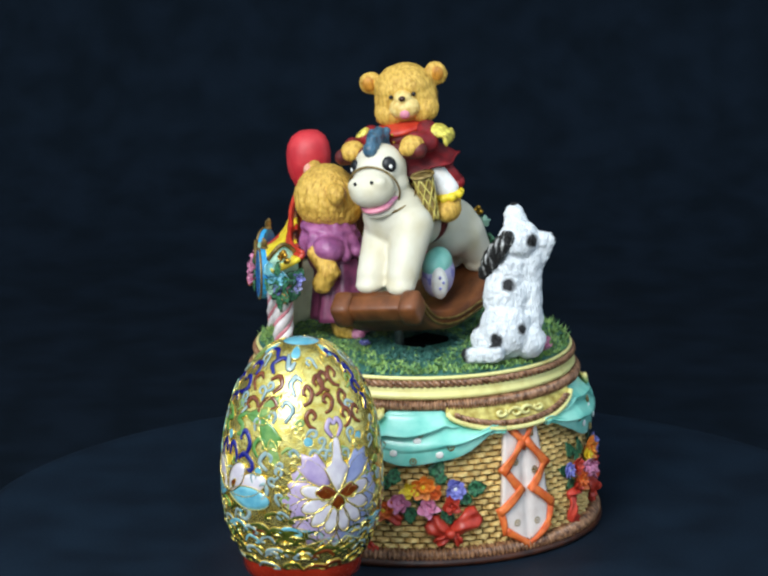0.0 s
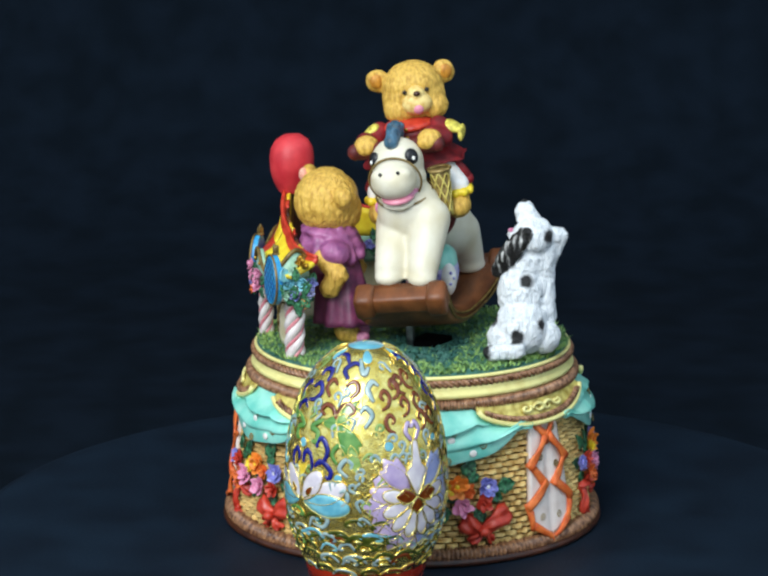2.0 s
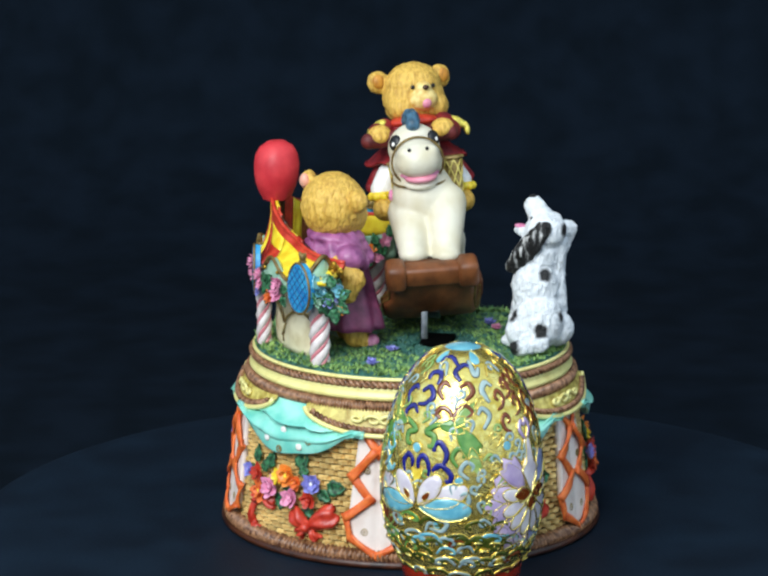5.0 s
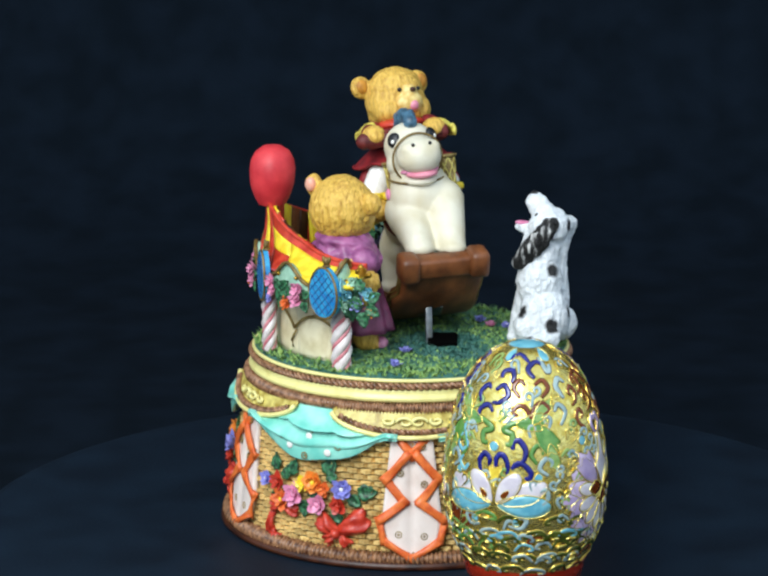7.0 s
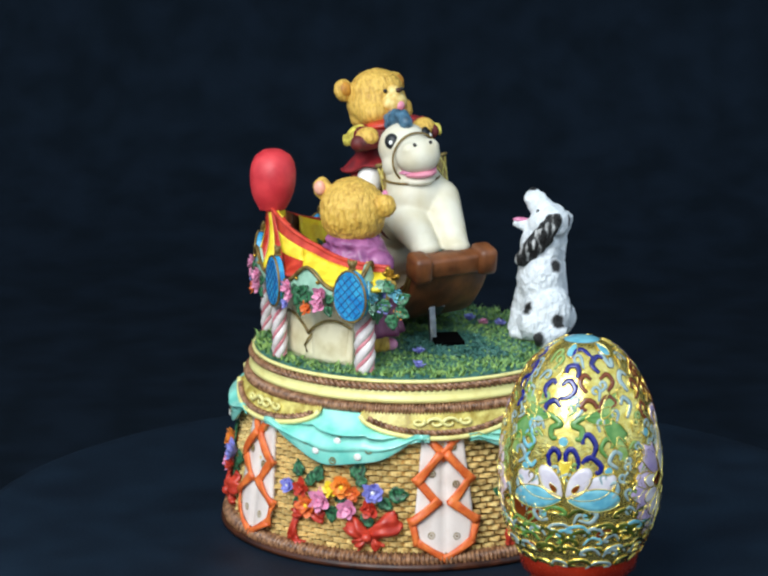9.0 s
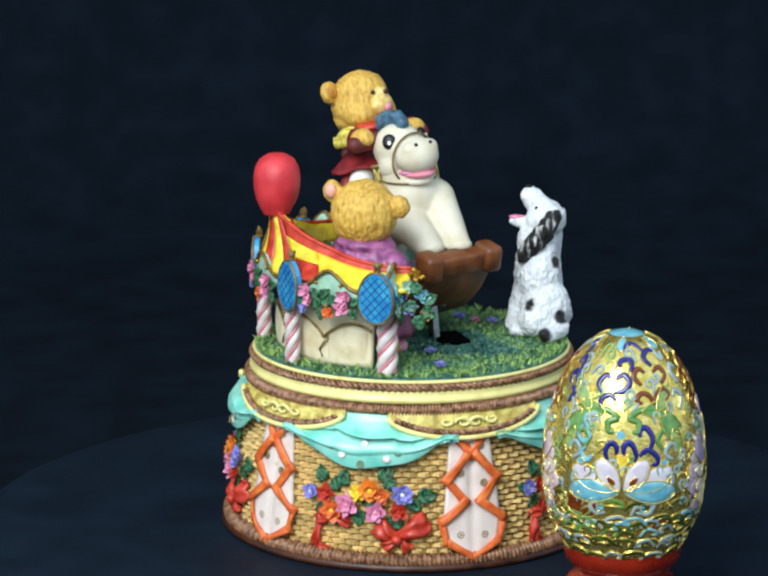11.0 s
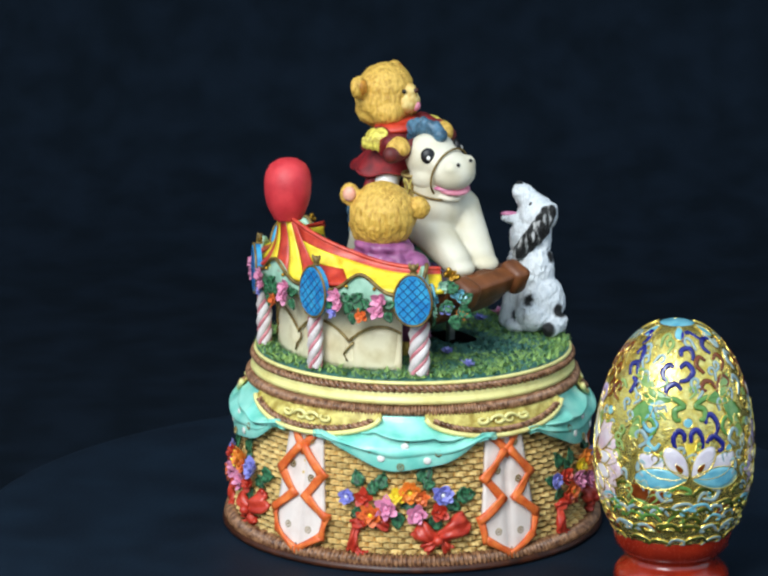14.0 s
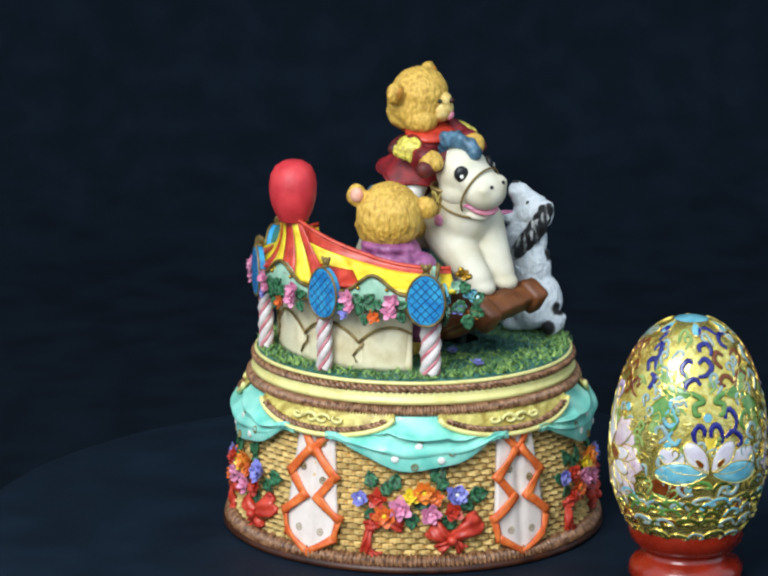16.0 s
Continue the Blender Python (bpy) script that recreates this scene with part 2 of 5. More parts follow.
turntable = holder("display_disc")
tagged(turntable, "dark round turning display disc on black cloth", "turntable")
lathe("disc_top", [(0, 0), (60, 0), (120, 0), (160, 0), (168, -0.8), (173, -2.8), (175, -5.5), (174, -7), (0, -7)], DISC, turntable, "dark blue-black disc top", seg=128)
lathe("disc_edge", [(160, -7.2), (172, -7.2), (173, -8), (173, -18), (172, -19.6), (160, -19.8)], DISC, turntable, "dark edge band", seg=128)

# ---- music box ----
music_box = holder("music_box")
tagged(music_box, "painted resin music box with bears, rocking horse and dog", "music box")
CX, CY = -6.4, 0.0
PANELS = [-15.5, -89.0, -156.5, -228.0, -301.0]
GARLANDS = [-52.0, -122.5, -192.5, -264.5, -338.0]


def wall_r(z):
    return float(np.interp(z, [0, 5, 30, 45, 52, 60], [66.5, 66, 63.6, 61.8, 60, 58.5]))


def on_wall(deg, z, out=0.0):
    r = wall_r(z) + out
    return (CX + r * math.cos(radians(deg)), CY + r * math.sin(radians(deg)), z)


def arc_wall(centre, s, z, out=0.0):
    """A place on the basket wall, s millimetres round from an angle."""
    return on_wall(centre + math.degrees(s / (wall_r(z) + out)), z, out)


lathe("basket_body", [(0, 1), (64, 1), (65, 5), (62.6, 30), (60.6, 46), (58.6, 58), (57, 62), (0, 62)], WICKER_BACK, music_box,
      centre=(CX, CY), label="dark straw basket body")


def wound_ring(name, r, z, minor, turns, material, label, depth=0.16, zs=1.0):
    n = turns * 4
    a = np.arange(n) * 2 * np.pi / n
    k = minor * (1 - depth * (0.5 + 0.5 * np.cos(a * turns)))
    b = np.arange(10) * 2 * np.pi / 10
    rr = r + k[:, None] * np.cos(b)
    pts = np.stack([CX + rr * np.cos(a)[:, None], CY + rr * np.sin(a)[:, None], z + zs * k[:, None] * np.sin(b)], -1)
    return grid_mesh(name, pts, material, music_box, label, wrap_u=True, wrap_v=True)


wound_ring("base_cord", 68.2, 3.6, 3.3, 262, CORD_DARK, "brown wound cord round the foot", 0.4)
lathe("foot", [(0, 0), (70.8, 0), (72.0, 1.0), (71.6, 2.4), (69.8, 3.2), (60, 3.4)], WOOD_DARK, music_box, centre=(CX, CY), label="dark brown foot rim")
wound_ring("rim_cord", 60.6, 57.2, 2.3, 320, CORD, "brown wound cord under the lid", 0.42)
lathe("lid_band", [(57, 58.8), (60.2, 59.2), (60.9, 60.2), (60.6, 61.2), (59.8, 61.9), (59.9, 62.6), (59.6, 64.0), (58.6, 65.0), (57, 65.4), (50, 65.6)], LEMON, music_box,
      centre=(CX, CY), label="pale lemon yellow lid band")


def rope(name, centre_line, minor, pitch, material, parent, label, closed=True):
    """A two-strand twisted rope along a line, as one mesh."""
    p = np.asarray(centre_line, float)
    seglen = np.linalg.norm(np.diff(p, axis=0), axis=1)
    s = np.concatenate([[0], np.cumsum(seglen)])
    tan = np.gradient(p, axis=0)
    tan /= np.linalg.norm(tan, axis=1)[:, None]
    out = np.stack([p[:, 0] - CX, p[:, 1] - CY, np.zeros(len(p))], 1)
    out /= np.linalg.norm(out, axis=1)[:, None]
    oth = np.cross(tan, out)
    bm = bmesh.new()
    for ph in (0, math.pi):
        a = s / pitch * 2 * math.pi + ph
        line = p + minor * 0.55 * (np.cos(a)[:, None] * out + np.sin(a)[:, None] * oth)
        ring = sweep_points(line, minor * 0.62, 6)
        vs = [[bm.verts.new(q) for q in row] for row in ring]
        for i in range(len(vs) - 1):
            for j in range(6):
                bm.faces.new((vs[i][j], vs[i][(j + 1) % 6], vs[i + 1][(j + 1) % 6], vs[i + 1][j]))
    return part(name, bm, material, parent, label)


ang = np.linspace(0, 2 * np.pi, 700)
rope("lid_rope", np.stack([CX + 59.5 * np.cos(ang), CY + 59.5 * np.sin(ang), np.full(700, 64.9)], 1), 1.3, 4.4, CORD, music_box, "twisted brown rope round the lawn")

tube("lid_edge", [(CX + 58.9 * math.cos(t), CY + 58.9 * math.sin(t), 66.9) for t in ang[:-1:5]], 0.75, LEMON, music_box, "pale lemon lip of the lid", seg=8, closed=True)

# scalloped collar, one scallop over each panel
for c in PANELS:
    collar = np.zeros((9, 41, 3))
    edge, inner = [], []
    for j, u in enumerate(np.linspace(-1, 1, 41)):
        d = c + 26.5 * u
        low = 55.2 - 7.4 * math.sqrt(max(0.0, 1 - u * u)) ** 1.2
        for i, v in enumerate(np.linspace(0, 1, 9)):
            z = 57.5 + (low - 57.5) * v
            collar[i, j] = on_wall(d, z, 2.2 + 2.4 * v)
        edge.append(on_wall(d, low, 5.0))
        if abs(u) < 0.93:
            inner.append(on_wall(d, min(low + 1.8, 56.0), 4.7))
    thick(grid_mesh("collar_scallop", collar, STRAW, music_box, "pale yellow scallop of the collar"), 0.8)
    tube("scallop_edge", edge, 0.95, LEMON, music_box, seg=8)
    rope("scallop_rope", curve_line(inner, 5), 1.1, 3.8, CORD, music_box, "twisted brown rope on the scallop", closed=False)
    for sg in (-1, 1):
        for s0, z0, size, turn in ((1.0, 53.0, 2.5, 0.0), (7.2, 53.4, 1.9, 2.4)):
            curl = []
            for k in range(12):
                a = turn + 0.62 * k
                r = size * (1 - 0.062 * k)
                curl.append(arc_wall(c, sg * (s0 + 1.5 + r * math.cos(a) * 1.25), z0 + 0.72 * r * math.sin(a), 4.3 - 0.01 * k))
            tube("collar_relief", curve_line(curl, 3), [0.25 + 0.5 * math.sin(math.pi * min(1, 0.15 + k / 36)) for k in range(34)], LEMON, music_box, "lemon scroll relief", seg=6)

# straw weave: short strands over and under upright stakes; those between two panels facing out are pieces of their own
ROWS, COLS = 21, 78
def strand_pose(i, j):
    z = 6.6 + i * 2.12
    deg = (j + 0.5 * (i % 2)) * 360 / COLS
    q = on_wall(deg, z, 0.25)
    return pose(q[0], q[1], q[2], 0, 0, deg + 90 + random.uniform(-3, 3)) @ pose(0, 0, 0, random.uniform(-4, 4), random.uniform(-3, 3), 0), deg


verts, faces, strand_poses = [], [], []
prof = [(-2.6, -1.0), (-1.6, 0.9), (0, 1.75), (1.6, 0.9), (2.6, -1.0)]
for i in range(ROWS):
    for j in range(COLS):
        m, deg = strand_pose(i, j)
        near = -150 < ((deg + 180) % 360) - 180 < -95 and len(strand_poses) < 300
        if near:
            strand_poses.append(m)
            continue
        base = len(verts)
        m = m @ Matrix.Diagonal((random.uniform(0.86, 1.04), random.uniform(0.7, 1.15), random.uniform(0.8, 1.02), 1))
        for x, h in prof:
            for yy, zz in ((0.3, -0.9), (-h, -0.55), (-h, 0.55), (0.3, 0.9)):
                verts.append(m @ Vector((x, yy, zz)))
        for k in range(4):
            for e in range(3):
                a = base + 4 * k + e
                faces.append((a, a + 1, a + 5, a + 4))
me = bpy.data.meshes.new("wicker_weave")
me.from_pydata([tuple(v * MM) for v in verts], [], faces)
me.materials.append(WICKER)
weave = new("wicker_weave", me)
weave.parent = music_box
tagged(weave, "woven straw wicker wall", kind="stuff")
sv = [(x * MM, yy * MM, zz * MM) for x, h in prof for yy, zz in ((0.3, -0.9), (-h, -0.55), (-h, 0.55), (0.3, 0.9))]
sf = [(4 * k + e, 4 * k + e + 1, 4 * k + e + 5, 4 * k + e + 4) for k in range(4) for e in range(3)]
strand_me = bpy.data.meshes.new("wicker_strand")
strand_me.from_pydata(sv, [], sf)
strand_me.materials.append(WICKER)

# swags of turquoise cloth between the panels
for c in GARLANDS:
    h, w = 44, 61
    pts = np.zeros((h, w, 3))
    for j, u in enumerate(np.linspace(-1, 1, w)):
        low = 37.0 + 13.8 * abs(u) ** 1.9 + 0.5 * math.sin(9 * u)
        us = min(1.0, (36 - abs(29.0 * u)) / 26.5)
        top = 55.6 - 7.4 * math.sqrt(max(0.0, 1 - us * us)) ** 1.2
        low = min(low, top - 1.0)
        for i, v in enumerate(np.linspace(0, 1, h)):
            z = top + (low - top) * v
            sag = v + 0.42 * u * u * (1 - v)
            ph = (sag * 2.6 + 0.2 * math.sin(3.1 * u + 0.7 + c) + 0.5 * u * math.sin(c * 0.7 + 1)) % 1.0
            fold = 4.4 * (ph ** 1.6 if ph < 0.86 else (1 - ph) / 0.14 * 0.785) * math.sin(math.pi * min(1, 1.2 * v + 0.12)) ** 0.6 * (1 - 0.35 * u * u) - 0.6
            out = 2.2 + 4.0 * math.sin(math.pi * min(1, 0.75 * v) * 0.9) + fold * min(1, 3 * v)
            pts[i, j] = on_wall(c + 29.0 * u, z, out)
    thick(grid_mesh("swag", pts, TEAL, music_box, "turquoise glazed cloth swag with gold studs"), 1.4)
    for s, z in ((1.5, 48.6), (-12, 44.6), (12.5, 43.6), (-1, 38.8)):
        bm = bmesh.new()
        ball(bm, arc_wall(c, s, z, 5.6), 0.45, seg=10, rings=6)
        for k in range(10):
            t = k * math.pi / 5
            ball(bm, arc_wall(c, s + 1.1 * math.cos(t), z + 1.1 * math.sin(t), 5.9), 0.33, seg=6, rings=4)
        part("gold_stud", bm, AGED_GILT, music_box, "small dull gold ring stud")
    for s, z in ((-8, 41.6), (8.5, 41.0), (0.5, 46.0)):
        bm = bmesh.new()
        ball(bm, arc_wall(c, s, z, 5.9), (0.3, 1.45, 1.3), 0, 0, c + math.degrees(s / 63), seg=12, rings=8)
        part("white_dot", bm, WHITE, music_box, "white painted dot")

# blush panels with criss-crossed orange ribbon
for c in PANELS:
    pts = np.zeros((22, 17, 3))
    for i, v in enumerate(np.linspace(0, 1, 22)):
        z = 50 - 41 * v
        half = (7.2 + 4.6 * v) * (1 - 0.26 * max(0.0, (v - 0.76) / 0.24))
        for j, u in enumerate(np.linspace(-1, 1, 17)):
            zz = z - (5.6 * (1 - abs(u))) * max(0, (v - 0.75) / 0.25)
            fold = 0.9 * math.exp(-(u / 0.22) ** 2) * (1 - v)
            pts[i, j] = arc_wall(c, half * u, zz, 2.6 + 1.0 * v - 2.2 * math.exp(-(u / 0.15) ** 2) * (1 - 0.75 * v) + fold * 0.2)
    thick(grid_mesh("ribbon_panel", pts, PANEL, music_box, "blush white cloth panel"), 2.0)
    for sg in (-1, 1):
        for lev, knots in enumerate(([(sg * 6.9, 49.4), (-sg * 1.4, 40.2)], [(sg * 0.6, 42.6), (sg * 10.6, 31.8)],
                                     [(sg * 10.4, 34.0), (sg * 2.0, 23.6)], [(sg * 1.8, 25.6), (sg * 12.6, 17.2)],
                                     [(sg * 12.2, 19.4), (sg * 9.8, 9.2)], [(sg * 10.4, 10.8), (-sg * 0.9, 3.8)])):
            (s0, z0), (s1, z1) = knots
            n, wide = 9, 1.9 if lev < 4 else 1.6
            ln = math.hypot(s1 - s0, z1 - z0)
            ps, pz = -(z1 - z0) / ln, (s1 - s0) / ln
            pts = np.zeros((n, 5, 3))
            for i, t in enumerate(np.linspace(0, 1, n)):
                for j, u in enumerate((-1, -0.55, 0, 0.55, 1)):
                    w = wide * (1 - 0.22 * math.sin(math.pi * t)) * u
                    lift = 4.0 - (2.0 * (1 - t) ** 2 if lev == 0 else 0.0) + 0.5 * (lev % 2) + 0.5 * math.sin(math.pi * t) - 0.45 * u * u + 0.35 * math.sin(5 * t + 2 * u + lev)
                    pts[i, j] = arc_wall(c, s0 + (s1 - s0) * t + ps * w, z0 + (z1 - z0) * t + pz * w, lift)
            thick(grid_mesh("ribbon_band", pts, ORANGE, music_box, "folded orange ribbon"), 0.8)
    for s, z in ((-4.2, 35), (4.4, 31), (-4.8, 12.8), (4.4, 12.2), (3.6, 44.5)):
        bm = bmesh.new()
        ball(bm, arc_wall(c, s, z, 3.3), 0.5, seg=10, rings=6)
        for k in range(10):
            t = k * math.pi / 5
            ball(bm, arc_wall(c, s + 1.1 * math.cos(t), z + 1.1 * math.sin(t), 3.4), 0.33, seg=6, rings=4)
        part("gold_stud", bm, AGED_GILT, music_box, "small dull gold ring stud")


def facing(p, n, spin=0.0):
    """A pose at p whose z runs along n."""
    return Matrix.Translation(p) @ Vector(n).to_track_quat("Z", "Y").to_matrix().to_4x4() @ pose(0, 0, 0, 0, 0, spin)


PETALS = {}


def petal_mesh(material):
    """One cupped petal, shared by all flowers of that colour."""
    if material.name not in PETALS:
        bm = bmesh.new()
        bmesh.ops.create_uvsphere(bm, u_segments=10, v_segments=6, radius=1)
        for v in bm.verts:
            v.co.z = v.co.z * 0.8 + 2.2 * (v.co.y ** 2) * 0.6 + 1.1 * max(0, v.co.x) ** 2
            v.co.y *= 1 - 0.55 * max(0, v.co.x) ** 2
            v.co.z += 0.9 * math.sin(7 * v.co.y + 2 * v.co.x) * max(0, v.co.x + 0.4)
        me = bpy.data.meshes.new("petal")
        bm.to_mesh(me)
        bm.free()
        me.materials.append(material)
        me.polygons.foreach_set("use_smooth", [True] * len(me.polygons))
        PETALS[material.name] = me
    return PETALS[material.name]


def bloom(name, p, n, r, material, parent, petals=6, centre=None, label="", cup=0.45, layers=2):
    """A modelled flower: a small heart with cupped petals round it."""
    m = facing(p, n, random.uniform(0, 360))
    bm = bmesh.new()
    ball(bm, m @ Vector((0, 0, 0.3 * r)), 0.24 * r, seg=8, rings=6)
    ob = part(name, bm, centre or material, parent, label)
    for lay in range(layers):
        k = 1 - 0.36 * lay
        for i in range(petals):
            a = (i + 0.5 * lay) * 360 / petals
            q = m @ pose(0, 0, 0.26 * r * lay, 0, 0, a + random.uniform(-8, 8)) @ pose(
                0.52 * r * k, 0, 0.12 * r, random.uniform(-28, 28), -12 - 34 * cup * (lay + 1) + random.uniform(-20, 20), 0)
            q = q @ Matrix.Diagonal((random.uniform(0.52, 0.8) * r * k, random.uniform(0.34, 0.54) * r * k, 0.1 * r, 1))
            o = new("petal", petal_mesh(material))
            o.parent = ob
            o.matrix_basis = Matrix.Scale(MM, 4) @ q
    return ob


def leaf(p, n, length, spin, material, parent, name="leaf"):
    """A ribbed leaf with a midrib groove."""
    m = facing(p, n, spin)
    bm = bmesh.new()
    rows = []
    for t in np.linspace(0, 1, 8):
        wv = 0.42 * length * math.sin(math.pi * min(1, 0.08 + 0.92 * t) ** 0.8) * (1 + 0.2 * math.cos(t * 26))
        row = [m @ Vector((length * (t - 0.3), wv * u, 0.5 + 0.25 * length * (0.5 * abs(u) - 0.35 * t * t))) for u in (-1, -0.5, 0, 0.5, 1)]
        rows.append([bm.verts.new(q) for q in row])
    for a, b in zip(rows, rows[1:]):
        for k in range(4):
            bm.faces.new((a[k], a[k + 1], b[k + 1], b[k]))
    ob = part(name, bm, material, parent)
    return thick(ob, 0.5)


# flower garlands under the swags
for g, c in enumerate(GARLANDS):
    def wall_n(s, z):
        d = radians(c + math.degrees(s / 65))
        return (math.cos(d), math.sin(d), 0.12)
    for s, z, ln, spin in ((-16, 32, 6.5, 110), (-8, 31.5, 6.5, 75), (7, 34, 7, 60), (21, 27, 7, 5), (-2, 19.5, 6, -90), (11, 18.5, 6, -60), (-20, 26, 5, 160), (3, 25, 6, 200), (-11, 29, 5.5, 95), (17, 24, 5.5, -30), (-16, 21, 5, 215), (9, 31, 5.5, 110), (-9, 18.5, 5, -110)):
        leaf(arc_wall(c, s, z, 1.6), wall_n(s, z), ln, spin, LEAF, music_box)
    for s, z, r, mt, ct, k in ((-20.5, 26.5, 2.7, VIOLET, WHITE, 8), (-14.5, 26.5, 3.2, RED, None, 5), (2.4, 29.0, 3.9, APRICOT, YELLOW, 7),
                               (-6.0, 23.2, 3.8, ROSE, None, 6), (4.6, 21.2, 3.7, ROSE, None, 5), (-11.5, 20.5, 3.6, ORANGE, YELLOW, 7), (-14.5, 19.0, 2.6, RED, None, 5),
                               (14.0, 28.0, 3.5, VIOLET, WHITE, 8), (12.6, 21.8, 3.2, RED, None, 5), (-2.2, 27.6, 3.0, YELLOW, None, 5), (6.4, 27.0, 2.8, ORANGE, None, 6)):
        bloom("garland_flower", arc_wall(c, s, z, 3.4), wall_n(s, z), r * 1.14, mt, music_box, k, ct)
    # red bow and tails
    for s0, z0, s1, z1, wd, up in ((12.4, 11.8, 4.2, 16.2, 7.4, 2.8), (12.8, 11.6, 23.2, 18.4, 8.4, 2.8), (12.2, 12.0, 7.6, 7.8, 4.2, 1.4), (12.8, 11.8, 16.6, 7.6, 3.4, 1.2), (-12.0, 19.0, -18.8, 15.6, 4.4, 2.0),
                                   (-17.6, 16.6, -18.6, 6.4, 4.0, 1.6), (-18.4, 7.2, -13.6, 5.4, 2.8, 1.0), (-12.4, 18.4, -5.0, 16.6, 4.4, 1.8)):
        ln = math.hypot(s1 - s0, z1 - z0)
        ps, pz = -(z1 - z0) / ln, (s1 - s0) / ln
        pts = np.zeros((13, 9, 3))
        for i, t in enumerate(np.linspace(0, 1, 13)):
            for j, u in enumerate(np.linspace(-1, 1, 9)):
                w = 0.5 * wd * u * (0.3 + 1.0 * t ** 0.8) * (1.0 if t < 0.78 else 1 - 2.2 * (t - 0.78))
                lift = 2.6 + up * math.sin(math.pi * t) * (1 - 0.75 * u * u) + 0.95 * math.sin(6.5 * t + 5 * u + g) * (0.4 + 0.6 * t) + 0.4 * math.sin(13 * u)
                pts[i, j] = arc_wall(c, s0 + (s1 - s0) * t + ps * w, z0 + (z1 - z0) * t + pz * w, lift)
        thick(grid_mesh("bow_ribbon", pts, RED, music_box, "crumpled red ribbon bow"), 1.2)
    bm = bmesh.new()
    ball(bm, arc_wall(c, 12.5, 11.8, 4.4), (2.0, 2.0, 1.8), seg=10, rings=7)
    part("bow_knot", bm, RED, music_box, "red bow knot")

# ---- lawn on the lid ----
h, w = 26, 120
pts = np.zeros((h, w, 3))
for i, t in enumerate(np.linspace(0, 1, h)):
    for j in range(w):
        a = 2 * math.pi * j / w
        r = 58.6 * t
        x, y = CX + r * math.cos(a), CY + r * math.sin(a)
        z = 68.2 + 1.6 * (1 - t ** 3) + 0.9 * noise.noise((x * 0.12, y * 0.12, 0)) + 0.5 * noise.noise((x * 0.4, y * 0.4, 3))
        pts[i, j] = (x, y, min(z, 67.6) if i == h - 1 else z)
grid_mesh("lawn", pts, GRASS_TEAL, music_box, "green and blue-green modelled lawn", wrap_u=True)
for mt, name, count in ((GRASS, "grass", 7600), (GRASS_TEAL, "blue_green_moss", 1300)):
    verts, faces = [], []
    while len(verts) < count * 4:
        r, a = 58.2 * math.sqrt(random.random()), random.uniform(0, 2 * math.pi)
        x, y = CX + r * math.cos(a), CY + r * math.sin(a)
        lane = math.hypot((x - 8) / 1.5, y + 22 + 0.2 * x)
        if lane < 13 + 4 * noise.noise((x * 0.1, y * 0.1, 9)) or math.hypot(x - 5, y + 9) < 15:
            if mt is GRASS and random.random() < 0.9:
                continue
        elif mt is GRASS_TEAL:
            continue
        if abs(x - 5.6) < 7 and abs(y + 9.5) < 10:
            continue
        z = 68.0 + 1.5 * (1 - (r / 58.6) ** 3) + 0.9 * noise.noise((x * 0.12, y * 0.12, 0))
        d, L = random.uniform(0, 6.283), random.uniform(0.9, 2.2) * (1.7 if r > 51 else 1.2 if r > 44 else 1.0)
        wv = random.uniform(0.4, 0.75)
        lean = random.uniform(0.4, 1.1)
        base = len(verts)
        ca, sa = math.cos(d), math.sin(d)
        verts += [(x - wv * sa, y + wv * ca, z), (x + wv * sa, y - wv * ca, z), (x + 0.5 * wv * ca, y + 0.5 * wv * sa, z + 0.5),
                  (x + lean * L * ca, y + lean * L * sa, z + 0.7 * L)]
        faces += [(base, base + 3, base + 2), (base + 1, base + 2, base + 3), (base, base + 1, base + 3)]
    me = bpy.data.meshes.new(name)
    me.from_pydata([(a * MM, b * MM, q * MM) for a, b, q in verts], [], faces)
    me.materials.append(mt)
    ob = new(name, me)
    ob.parent = music_box
    tagged(ob, "short green grass tufts", kind="stuff")
for x, y, r, mt in ((-11.3, -48.7, 2.6, VIOLET), (42, 16, 3.2, ROSE), (48, 8, 3.2, ROSE), (30, 12, 2.6, VIOLET), (20, 22, 2.6, VIOLET), (-8, -28, 2.4, VIOLET), (24, 14, 2.4, ROSE)):
    bloom("lawn_flower", (x, y, 70.2), (0.05, -0.1, 1), r, mt, music_box, 5, WHITE if mt is VIOLET else None)
# solid black block on the uncut lawn, painting the slot's shaded depth
bm = bmesh.new()
block(bm, (5.6, -9.5, 70.3), (11, 16, 1.8), bevel=0.3)
part("slot", bm, SLOT_SHADE, music_box, "black block painted as the shade inside the post's slot")

# ---- tent booth with balloon ----
PEAK = 178.0


def booth(deg, r, z):
    return (r * math.cos(radians(deg)), r * math.sin(radians(deg)), z)


def booth_top(d):
    """Height of the roof's upper edge, d degrees from the peak."""
    u = min(abs(d) / 67, 1)
    return 106.0 + 17.5 * (1 - u) ** 2.2


def roof_in(d):
    """How far the roof's upper edge leans in, d degrees from the peak."""
    return 9.0 * min(1.0, abs(d) / 32) - 4.4


